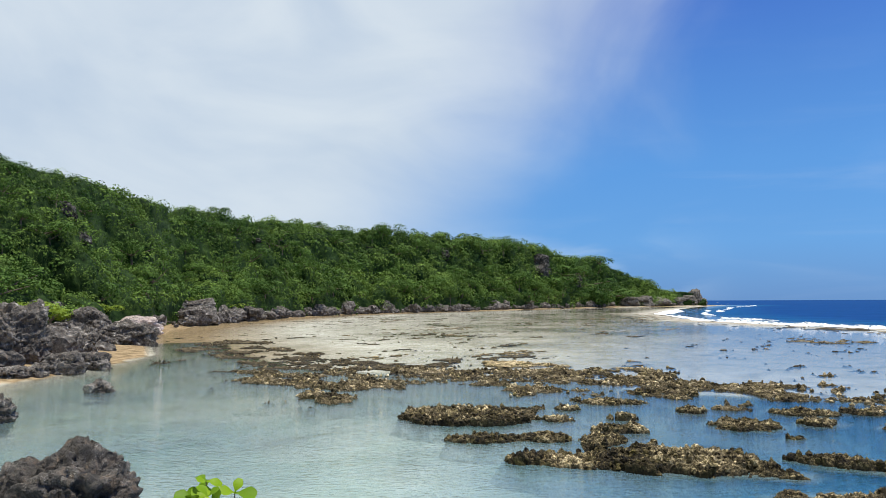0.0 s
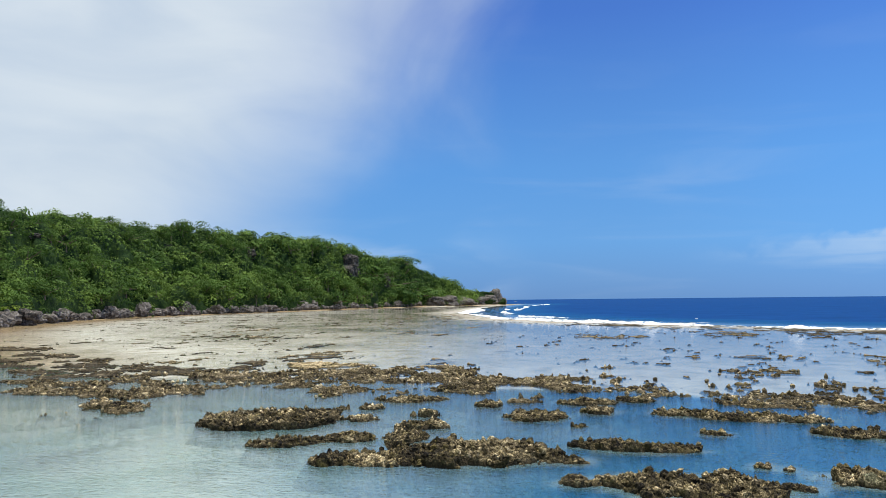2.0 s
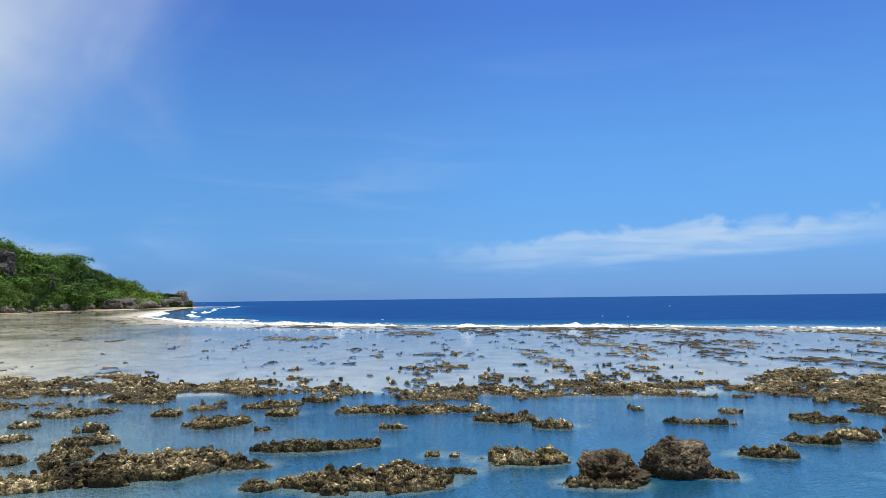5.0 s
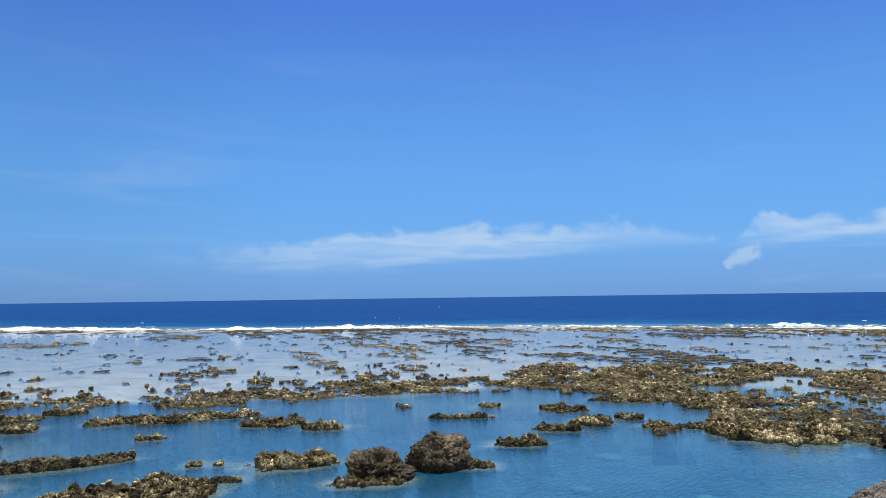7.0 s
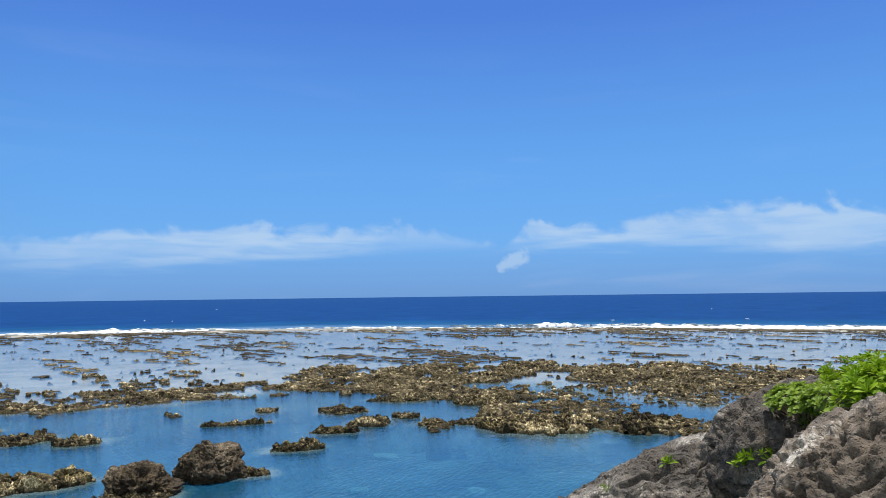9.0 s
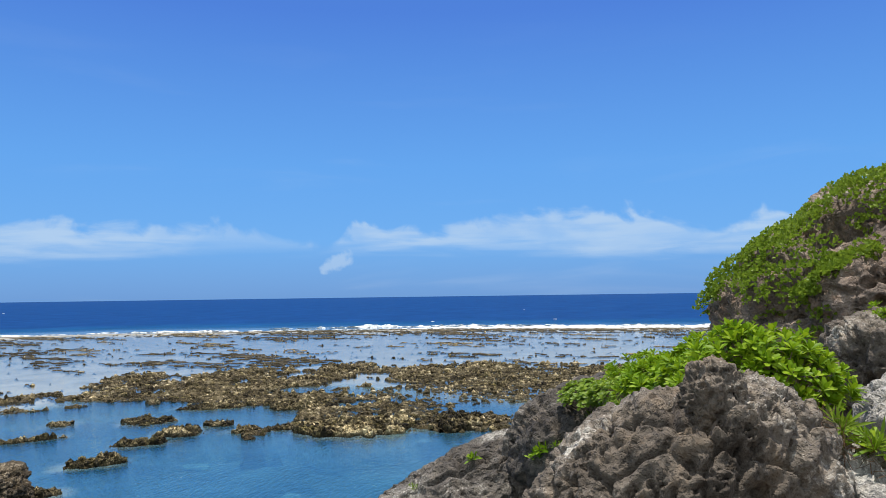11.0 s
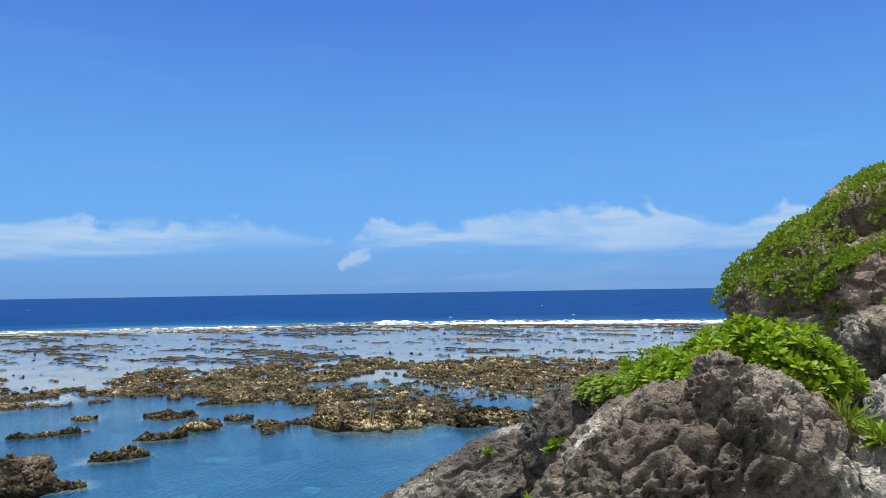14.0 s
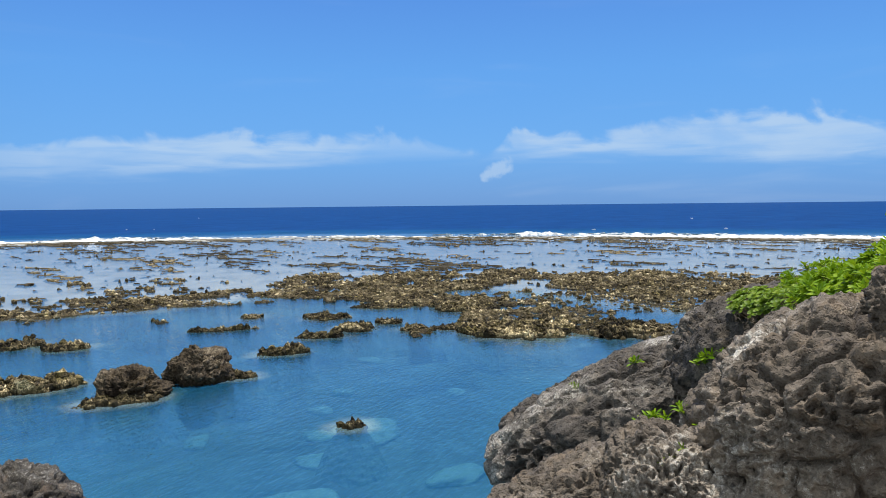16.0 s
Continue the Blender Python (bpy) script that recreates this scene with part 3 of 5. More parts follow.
# ---- reef ----
def reef_height(x, y, coarse=1.0):
    """Rocky relief of the rim and the scattered heads on the flats."""
    x, y = np.ravel(x), np.ravel(y)
    rim, side = rim_mask(x, y)
    dc = near_line(x, y, CREST)[0]
    dry, open_sea = inside(x, y, LAND), ~inside(x, y, LAGOON)
    az = np.degrees(np.arctan2(x, y))
    edge = fbm(flat3(x, y, 4.0), 5, 11, 0.58)
    broad = fbm(flat3(x, y, 14.0), 3, 12)
    pools = fbm(flat3(x, y, 3.0), 4, 17) - 0.25 * sstep(az, 81, 88)
    chip, _ = rubble(x, y, 0.17 * coarse, 8)
    rough = 0.22 * knobs(x, y, 0.5 * coarse, 3) + 0.07 * chip + 0.05 * fbm(flat3(x, y, 0.12), 2, 13) - 0.16
    r = np.hypot(x, y)
    solid = sstep(az, 81, 86) * sstep(r, 31, 36) * (1 - sstep(r, 58, 66))
    pools = pools - 0.3 * solid
    body = sstep(rim + 1.25 * edge + 0.45 * broad + 0.7 * solid, 0.16, 0.36) * (1 - 0.95 * sstep(pools, 0.10, 0.17))
    # heads on the flat behind the rim, in strings
    u, w = x * 0.55 + y * 0.83, x * 0.83 - y * 0.55
    strewn = 0.84 * fbm(np.stack([u / 9.0, w / 2.6, np.zeros(len(x))], 1), 6, 14, 0.68) + 0.60 * fbm(flat3(x, y, 0.8), 3, 15)
    lots = np.interp(az, [-25, 0, 15, 30, 45, 60, 110], [0.46, 0.45, 0.43, 0.40, 0.37, 0.34, 0.32])
    lots = lots - 0.36 * np.exp(-(dc / 15.0) ** 2) - 0.10 * np.exp(-((dc - 24.0) / 9.0) ** 2) * (az > 35)
    lots = lots + 0.30 * fbm(flat3(x, y, 26.0), 3, 18)
    flat_zone = (side > 0) & ~dry & ~open_sea
    heads = sstep(strewn, lots, lots + 0.05) * flat_zone
    on = np.maximum(body, heads)
    flank = np.where(side < 0, -1.9 * (1 - sstep(rim + 1.25 * edge + 0.45 * broad, -0.25, 0.22)), 0.0)
    z = flank - 0.42 + 0.42 * on + np.maximum(body * (0.08 + 0.12 * broad + 0.10 * edge), heads * 0.06) + rough * on * np.where(body > heads, 1.0, 0.32)
    return np.where(dry | open_sea, -1.0, z)


def reef_patch(x0, x1, y0, y1, step, near, far, coarse=1.0):
    xs, ys = np.arange(x0, x1, step), np.arange(y0, y1, step)
    x, y = np.meshgrid(xs, ys, indexing="ij")
    x, y = x.ravel(), y.ravel()
    r = np.hypot(x, y)
    faces = grid_faces(len(xs), len(ys))[:, ::-1]
    live = (r > near) & (r < far) & (np.degrees(np.arctan2(x, y)) > -40) & (np.degrees(np.arctan2(x, y)) < 118)
    verts = np.stack([x, y, np.full(len(x), -1.0)], 1)
    verts, faces = kept(verts, faces, live[faces].all(1))
    z = reef_height(verts[:, 0], verts[:, 1], coarse)
    verts[:, 2] = z
    verts[:, 0] += 0.35 * step * vnoise(flat3(verts[:, 0], verts[:, 1], 0.6), 21)
    verts[:, 1] += 0.35 * step * vnoise(flat3(verts[:, 0], verts[:, 1], 0.6), 22)
    deep = np.where(inside(verts[:, 0], verts[:, 1], POOL), -1.5, -0.28)
    return kept(verts, faces, (z > deep)[faces].any(1))


def lumps(places, sizes, seed, level=1):
    """Broken knobs of coral rock, each an uneven little block, as verts and faces."""
    g = np.random.default_rng(seed)
    v0, f0 = ico(level)
    n = len(places)
    wob = 1 + g.uniform(-0.35, 0.35, (n, len(v0), 1))
    stretch = g.uniform(0.55, 1.35, (n, 1, 3)) * (1, 1, 1.15)
    spin = g.uniform(0, 6.28, n)
    v = v0[None] * wob * stretch * np.asarray(sizes)[:, None, None]
    c, s = np.cos(spin)[:, None], np.sin(spin)[:, None]
    v = np.stack([v[..., 0] * c - v[..., 1] * s, v[..., 0] * s + v[..., 1] * c, v[..., 2]], -1) + np.asarray(places)[:, None]
    return v.reshape(-1, 3), (f0[None] + (np.arange(n) * len(v0))[:, None, None]).reshape(-1, 3)


def joined(*meshes):
    """Verts and triangles of several pieces as one."""
    V, F, n = [], [], 0
    for v, f in meshes:
        f = np.asarray(f)
        if f.shape[1] == 4:
            f = np.concatenate([f[:, [0, 1, 2]], f[:, [0, 2, 3]]])
        V.append(v)
        F.append(f + n)
        n += len(v)
    return np.concatenate(V), np.concatenate(F)


def knobbly(x0, x1, y0, y1, near, far, count, size, seed):
    """Knobs strewn over the exposed parts of the reef."""
    g = np.random.default_rng(seed)
    x, y = g.uniform(x0, x1, count), g.uniform(y0, y1, count)
    r, az = np.hypot(x, y), np.degrees(np.arctan2(x, y))
    live = (r > near) & (r < far) & (az > -36) & (az < 112)
    x, y = x[live], y[live]
    z = reef_height(x, y)
    up = z > -0.10
    x, y, z = x[up], y[up], z[up]
    return lumps(np.stack([x, y, z - 0.02], 1), g.uniform(0.4, 1.2, len(x)) * size, seed + 1)


v, f = reef_patch(-40, 75, -22, 82, 0.15, 33, 66)
v, f = joined((v, f), knobbly(-40, 75, -22, 82, 33, 66, 80000, 0.15, 61))
tagged(new("reef_rim", mesh_from("reef_rim", v, f, REEF, False)), "jagged olive-brown exposed coral reef rim in shallow water", "reef", kind="stuff")
v, f = reef_patch(-70, 140, -60, 140, 0.30, 66, 138, 1.6)
v, f = joined((v, f), knobbly(-50, 138, -50, 138, 66, 120, 40000, 0.11, 63))
tagged(new("reef_flat", mesh_from("reef_flat", v, f, REEF, False)), "scattered brown coral heads on the shallow reef flat", "reef", kind="stuff")
v, f = reef_patch(-70, 120, 60, 330, 0.75, 138, 330, 5.0)
tagged(new("reef_flat", mesh_from("reef_flat", v, f, REEF, False)), "low brown coral ledges on the far reef flat", "reef", kind="stuff")


# ---- single reef rocks in the pool ----
SHOALS = []


def reef_rock(x, y, w, d, turn, h, seed, label="jagged olive-brown coral rock standing in the pool"):
    """A flat-topped, spiky reef block, undercut at the waterline."""
    SHOALS.append((x, y, w, d, turn))
    step = 0.08 if max(w, d) < 2.0 else 0.10
    skirt = 0.75
    px, py = np.meshgrid(np.arange(-w * 1.3 - skirt, w * 1.3 + skirt, step), np.arange(-d * 1.3 - skirt, d * 1.3 + skirt, step), indexing="ij")
    rows, cols = px.shape
    px, py = px.ravel(), py.ravel()
    u, v = px / w, py / d
    p = np.stack([px, py, np.full(len(px), seed * 7.7)], 1)
    wob = 0.55 * fbm(p / (0.6 * min(w, 1.8)), 3, seed) + 0.34 * fbm(p / 0.42, 4, seed + 3, 0.6)
    far = np.sqrt(u * u + v * v)
    r = far + wob
    body = sstep(-r, -1.0, -0.86)
    out = np.maximum(far - 1.0, 0) * np.hypot(px, py) / np.maximum(far, 0.2)
    chip, _ = rubble(px, py, 0.11, seed + 40)
    crown = fbm(p / 0.9, 3, seed + 5)
    rough = 0.24 * knobs(px, py, 0.34, seed + 9) + 0.05 * chip + 0.05 * fbm(p / 0.09, 2, seed + 7) - 0.13
    z = -0.13 * (1 - body) - out * (1.1 + 0.3 * crown) - 1.0 * out ** 2 + 0.10 * fbm(p / 0.5, 3, seed + 8) * (1 - body)
    z = z + body * h * (0.55 + 0.55 * crown) + body * rough * min(1.0, 0.35 + h * 1.3)
    over = 1.0 + 0.12 * np.clip(z, 0, 0.4) / 0.4
    verts = np.stack([px * over, py * over, z], 1)
    verts[:, 0] += 0.05 * vnoise(p / 0.15, seed + 50)
    verts[:, 1] += 0.05 * vnoise(p / 0.15, seed + 51)
    faces = grid_faces(rows, cols)[:, ::-1]
    verts, faces = kept(verts, faces, (z[faces] > -1.5).any(1))
    # knobs over its top and flanks
    g = np.random.default_rng(seed + 5)
    pick = g.choice(len(z), min(len(z), int((len(z) * 0.55)) + 12))
    pick = pick[(z[pick] > -0.12)]
    spots = np.stack([px[pick], py[pick], z[pick] - 0.03], 1) + g.uniform(-0.04, 0.04, (len(pick), 3))
    verts, faces = joined((verts, faces), lumps(spots, g.uniform(0.04, 0.15, len(pick)), seed + 6, 1))
    ob = new("reef_rock", mesh_from("reef_rock", verts, faces, POOL_REEF, False))
    ob.matrix_world = pose(x, y, 0, 0, 0, turn)
    return tagged(ob, label, "reef rock", "reef rocks in the pool")


def boulder(name, place, size, turn, seed, mat, level=5, rough=1.0, label="", category="boulder", group="", flat=0.3, lump=0.26, ledges=1.0, grain=0.0, hollow=0.0, tilt=0.0):
    """A weathered limestone block: lumpy form, ledges, pits and a sharp broken skin."""
    v, f = ico(level)
    size = np.array(size, float)
    s = float(size.mean())
    form = 1 + lump * fbm(v * 1.2 + seed * 3.1, 3, seed)
    box = np.max(np.abs(v), axis=1)
    form = form * (1 - flat + flat * 0.85 / box)
    w = v * form[:, None] * size
    p = w + seed * 5.3
    c = min(s, 1.6)
    ledge = fbm(p / c * np.array([0.9, 0.9, 2.0]), 4, seed + 2, 0.55, True)
    d1, d2 = cells(p / c * 2.3, seed + 4)
    e1, e2 = cells(p / c * 5.5 + 0.35 * fbm(p / c * 6, 2, seed)[:, None], seed + 8)
    crack = np.clip(0.10 - (d2 - d1), 0, 1) / 0.10
    hole = np.clip(0.40 - e1, 0, 1) / 0.40
    fine = fbm(p / c * 9.0, 4, seed + 6, 0.62)
    k = c * rough * (0.13 * ledges * ledge + 0.035 * (0.5 - d1) - 0.09 * crack - 0.11 * hole ** 1.5 + 0.075 * fine)
    cave = np.clip(0.46 - cells(p / c * np.array([2.0, 2.0, 3.0]) + 0.5 * fbm(p / c * 3, 2, seed + 20)[:, None], seed + 21)[0], 0, 1) / 0.46
    k = k - c * rough * 0.42 * hollow * cave ** 1.2 * sstep(fbm(p / c * 0.8, 2, seed + 22), -0.15, 0.2)
    if grain:
        q = p / grain + 0.4 * np.stack([vnoise(p / grain + 9.1 * j, seed + 60 + j) for j in range(3)], 1)
        g1, g2 = cells(q, seed + 12)
        h1, _ = cells(q * 2.3, seed + 13)
        worn = sstep(fbm(p / (grain * 5), 3, seed + 14), -0.25, 0.35)
        k = k + grain * (-1.25 * worn * sstep(0.44 - g1, 0.0, 0.20) - 0.45 * worn * sstep(0.42 - h1, 0, 0.2) + 0.35 * fbm(p / (grain * 2.5), 4, seed + 15, 0.6) + 0.15 * fbm(p / (grain * 1.2), 2, seed + 16, 0.6, True))
    w = w + v * k[:, None]
    ob = new(name, mesh_from(name, w, f, mat, level > 5 or (level > 4 and (not grain or name == "shore_boulder"))))
    ob.matrix_world = pose(*place, tilt, 0, turn)
    return tagged(ob, label, category, group)
reef_rock(1.4, 38.5, 3.47, 2.54, -2, 0.5, 1)
reef_rock(1.6, 32.4, 1.46, 0.77, -3, 0.26, 2)
reef_rock(4.2, 32.7, 1.41, 0.88, -7, 0.26, 3)
reef_rock(4.9, 28, 2.78, 1.06, -10, 0.28, 4)
reef_rock(8.5, 27.8, 3.38, 2.02, -17, 0.46, 5)
reef_rock(11.5, 25.9, 0.87, 0.54, -24, 0.19, 6)
reef_rock(15, 27.1, 2.55, 0.79, -29, 0.28, 7)
reef_rock(13.6, 21.1, 3.02, 1.61, -33, 0.37, 8)
reef_rock(10.6, 22.7, 0.63, 0.44, -25, 0.2, 9)
reef_rock(19.5, 20, 1.67, 0.88, -44, 0.51, 10)
reef_rock(16.7, 20.1, 0.72, 0.32, -40, 0.09, 11)
reef_rock(9.1, 37.7, 0.79, 0.45, -14, 0.38, 12)
reef_rock(8, 34.5, 1.19, 0.6, -13, 0.32, 13)
reef_rock(6.7, 32.2, 1.02, 1.32, -12, 0.13, 14)
reef_rock(5.7, 37.6, 0.69, 0.7, -9, 0.15, 15)
reef_rock(6.8, 41.2, 0.76, 0.55, -9, 0.16, 16)
reef_rock(14.2, 35.5, 1.7, 1.42, -22, 0.25, 17)
reef_rock(18.1, 36.2, 0.89, 1.04, -27, 0.19, 18)
reef_rock(13.3, 40.3, 0.69, 1.04, -18, 0.17, 19)
reef_rock(5.3, 41.6, 0.37, 0.33, -7, 0.16, 20)
reef_rock(19.9, 28.8, 0.57, 0.34, -35, 0.12, 21)
reef_rock(15.1, 32.5, 0.31, 0.32, -25, 0.09, 22)
reef_rock(23.7, 32.4, 4.18, 1.2, -36, 0.24, 23)
reef_rock(25.3, 26.9, 1.52, 0.95, -43, 0.22, 24)
reef_rock(25.7, 24, 1.03, 0.6, -47, 0.19, 25)
reef_rock(17.7, 22.9, 0.25, 0.32, -38, 0.14, 26)
reef_rock(18.2, 22.2, 0.14, 0.32, -39, 0.09, 27)
reef_rock(18.8, 39.3, 1.57, 0.98, -26, 0.17, 28)
reef_rock(22, 39.4, 1.07, 0.89, -29, 0.14, 29)
reef_rock(9.6, 43.9, 2.28, 1.17, -12, 0.18, 30)
reef_rock(22.8, 13.8, 0.39, 0.32, -59, 0.18, 31)
reef_rock(26.8, 14.7, 1.18, 0.48, -61, 0.28, 32)
reef_rock(31.3, 20.1, 1.66, 0.34, -57, 0.17, 33)
reef_rock(35.3, 20.9, 0.58, 0.62, -59, 0.11, 34)
reef_rock(30.7, 14.6, 1.06, 0.43, -65, 0.18, 35)
reef_rock(33, 14, 0.98, 0.9, -67, 0.24, 36)
reef_rock(35.1, 12.9, 0.55, 0.44, -70, 0.2, 37)
reef_rock(33.6, 11.1, 0.78, 0.55, -72, 0.19, 38)
reef_rock(34.1, 9.6, 0.84, 0.53, -74, 0.14, 39)
reef_rock(36.1, 16.9, 1.17, 1.12, -65, 0.19, 40)
reef_rock(40.8, 15.3, 2.02, 0.98, -69, 0.17, 41)
reef_rock(34, 6, 2.73, 2.31, -80, 0.41, 42)
reef_rock(41.1, 10.3, 1.86, 1.63, -76, 0.28, 43)
reef_rock(34.8, 3.4, 0.39, 0.49, -84, 0.19, 44)
reef_rock(35, 1.6, 1.14, 1.93, -87, 0.46, 45)
reef_rock(25.6, 24, 0.96, 0.49, -47, 0.16, 46)
reef_rock(18.4, 7.9, 0.33, 0.32, -67, 0.29, 47)

# two dark boulders in the pool, each on its ledge
boulder("boulder", (20.0, 16.3, 0.16), (1.2, 0.85, 0.52), 38, 3, WET_ROCK, 6, 1.0, "dark brown pitted limestone boulder standing in the blue pool", group="boulders in the pool", grain=0.13, lump=0.7, flat=0.08, hollow=1.2)
boulder("boulder", (22.3, 15.3, 0.36), (1.0, 0.9, 0.80), 75, 23, WET_ROCK, 6, 1.0, "dark brown pitted limestone boulder standing in the blue pool", group="boulders in the pool", grain=0.13, lump=0.6, flat=0.05, hollow=1.2)
reef_rock(19.0, 15.9, 1.3, 0.6, -50, 0.16, 71, "low tan rock ledge at the foot of a boulder")
reef_rock(22.6, 14.6, 1.0, 0.55, -56, 0.0, 72, "low tan rock ledge at the foot of a boulder")


# ---- sea bed: one sheet to the horizon ----
def polar(radii, angles):
    r, t = np.meshgrid(radii, np.radians(angles), indexing="ij")
    return (r * np.sin(t)).ravel(), (r * np.cos(t)).ravel()


RADII = np.concatenate([[0.0], np.geomspace(2.0, 420.0, 200), np.geomspace(440, 4900, 24)])
ANGLES = np.concatenate([np.arange(-60, 115, 0.7), np.arange(115, 301, 3.0)])
gx, gy = polar(RADII, ANGLES)
gz, g_sand = bottom(gx, gy)
for x, y, w, d, turn in SHOALS:
    near = np.nonzero(np.hypot(gx - x, gy - y) < max(w, d) + 3.0)[0]
    c, s = math.cos(radians(turn)), math.sin(radians(turn))
    px, py = (gx[near] - x) * c + (gy[near] - y) * s, (gy[near] - y) * c - (gx[near] - x) * s
    ring = np.maximum(np.hypot(px / w, py / d), 0.2)
    away = np.maximum(ring - 1.0, 0) * np.hypot(px, py) / ring
    gz[near] = np.maximum(gz[near], -0.80 - 0.7 * away + 0.12 * fbm(flat3(px, py, 0.7), 3, 44))
ground = new("ground", mesh_from("ground", np.stack([gx, gy, gz - 0.02], 1), grid_faces(len(RADII), len(ANGLES)), BED))
ground.data.attributes.new("sand", "FLOAT", "POINT").data.foreach_set("value", g_sand.astype(np.float32))
tagged(ground, "pale sand and algae bottom of lagoon and sea", "sea bed", kind="structure")

far_sea = np.hypot(gx, gy) > 900
wz = np.zeros(len(gx))
water_me = mesh_from("water", np.stack([gx, gy, wz], 1), grid_faces(len(RADII), len(ANGLES)), WATER)
depth = water_me.attributes.new("depth", "FLOAT", "POINT")
depth.data.foreach_set("value", np.where(far_sea, 9.0, np.clip(-gz, 0, 12)).astype(np.float32))
water = tagged(new("water", water_me), "clear blue and turquoise lagoon water with fine ripples", "water", kind="structure")
water.visible_shadow = False


# pale coral heads under the surface
def coral_head(x, y, w, d, turn, seed):
    v, f = ico(3)
    v = v * (1 + 0.55 * fbm(v * 1.6 + seed, 4, seed, 0.6))[:, None]
    ob = new("coral_head", mesh_from("coral_head", v * (w * 1.15, d * 1.15, 0.16), f, CORAL))
    ob.matrix_world = pose(x, y, float(bottom(np.array([x]), np.array([y]))[0][0]) + 0.02, 0, 0, turn)
    return tagged(ob, "pale rounded coral head under the clear water", "coral", "coral heads in the pool")


def coral_look(nt, out):
    n = n_noise(nt, 2.2, 8, 0.7)
    col = n_ramp(nt, n, [(0.3, (0.34, 0.34, 0.25)), (0.5, (0.62, 0.62, 0.50)), (0.75, (0.80, 0.80, 0.70))])
    n_surface(nt, out, col, 0.9, n_bump(nt, n, 0.6, 0.1), 0.1)


CORAL = material("pale coral", coral_look)
for k, (x, y, w, d) in enumerate(((19.7, 19.3, 1.15, 0.5), (27.1, 14.5, 0.5, 0.35), (21.1, 10.2, 0.5, 0.4), (23.8, 11.4, 0.45, 0.35), (26.2, 11.6, 0.4, 0.35), (19.0, 9.2, 0.6, 0.45), (16.4, 8.4, 0.8, 0.5), (18.9, 5.1, 0.75, 0.55), (27.0, 7.3, 0.45, 0.3), (21.8, 8.8, 1.2, 0.9), (19.6, 13.6, 0.5, 0.3), (24.2, 15.5, 0.7, 0.4), (31.5, 12.6, 0.7, 0.4), (33, 17.5, 0.6, 0.4))):
    coral_head(x, y, w, d, 20 * k, 40 + k)


# ---- surf ----
def surf(line, width, height, seed, gap, step=0.4, label="white breaking wave along the reef crest"):
    """A broken ridge of foam along a line."""
    pts = [Vector((*p, 0)) for p in line]
    total = sum((b - a).length for a, b in zip(pts, pts[1:]))
    n, m = int(total / step), 9
    s = np.linspace(0, total, n)
    cum = np.concatenate([[0], np.cumsum([(b - a).length for a, b in zip(pts, pts[1:])])])
    cx, cy = np.interp(s, cum, [p.x for p in pts]), np.interp(s, cum, [p.y for p in pts])
    tx, ty = np.gradient(cx), np.gradient(cy)
    tl = np.hypot(tx, ty)
    nx, ny = ty / tl, -tx / tl
    slow = fbm(np.stack([s / 17.0, np.full(n, seed), np.zeros(n)], 1), 4, seed)
    quick = fbm(np.stack([s / 2.4, np.full(n, seed), np.zeros(n)], 1), 4, seed + 1)
    amount = np.clip(0.55 + 0.9 * slow + 0.35 * quick - gap, 0, 1.3)
    shift = 2.2 * fbm(np.stack([s / 30.0, np.full(n, seed + 9.0), np.zeros(n)], 1), 2, seed + 2)
    t = np.linspace(-1, 1, m)
    S, Tt = np.meshgrid(np.arange(n), t, indexing="ij")
    ragged = vnoise(np.stack([S.ravel() * step / 1.3, Tt.ravel() * 2, np.full(S.size, seed)], 1), seed + 4).reshape(S.shape)
    spray = vnoise(np.stack([S.ravel() * step / 0.45, Tt.ravel() * 4, np.full(S.size, seed)], 1), seed + 6).reshape(S.shape)
    across = Tt * (width * (0.25 + 0.75 * amount))[:, None] + shift[:, None] + 0.5 * ragged + 0.35 * spray
    z = -0.06 + (1 - Tt ** 2) * height * amount[:, None] * (0.6 + 0.55 * ragged + 0.6 * spray)
    verts = np.stack([(cx[:, None] + nx[:, None] * across).ravel(), (cy[:, None] + ny[:, None] * across).ravel(), z.ravel()], 1)
    f = grid_faces(n, m)
    verts, f = kept(verts, f, (amount > 0.02)[f[:, 0] // m])
    return tagged(new("surf", mesh_from("surf", verts, f, FOAM)), label, "surf", kind="stuff")


surf([(140, 440), (92, 312), (75, 212), (82, 166), (101, 115), (130, 69), (137, 8), (132, -26), (128, -120)], 2.3, 0.42, 5, -0.15)
surf([(84, 190), (95, 150), (110, 112), (138, 72), (145, 8), (140, -30), (138, -120)], 1.5, 0.62, 9, 0.36)
surf([(160, 440), (110, 312), (90, 230), (96, 180)], 2.0, 0.6, 14, 0.38)
surf([(130, 400), (98, 320), (80, 235), (88, 180), (104, 150)], 2.2, 0.4, 17, 0.2)
surf([(300, 700), (220, 560), (170, 440), (130, 350)], 3.2, 0.9, 21, 0.42, 1.5, "white breakers off the far headland")

g = np.random.default_rng(77)
for k in range(9):
    az, d = radians(g.uniform(22, 112)), 160 + 420 * g.random() ** 2
    w = g.uniform(0.06, 0.18) * (0.6 + d / 350)
    v, f = ico(2)
    v = v * (1 + 0.4 * fbm(v * 2 + k, 2, k))[:, None] * (w * 2.6, w * 0.5, 0.10 + 0.1 * w)
    ob = new("whitecap", mesh_from("whitecap", v, f, FOAM))
    ob.matrix_world = pose(d * math.sin(az), d * math.cos(az), 0.0, 0, 0, g.uniform(60, 110))
    tagged(ob, "small white wave crest on the open sea", "whitecap", "whitecaps on the sea")


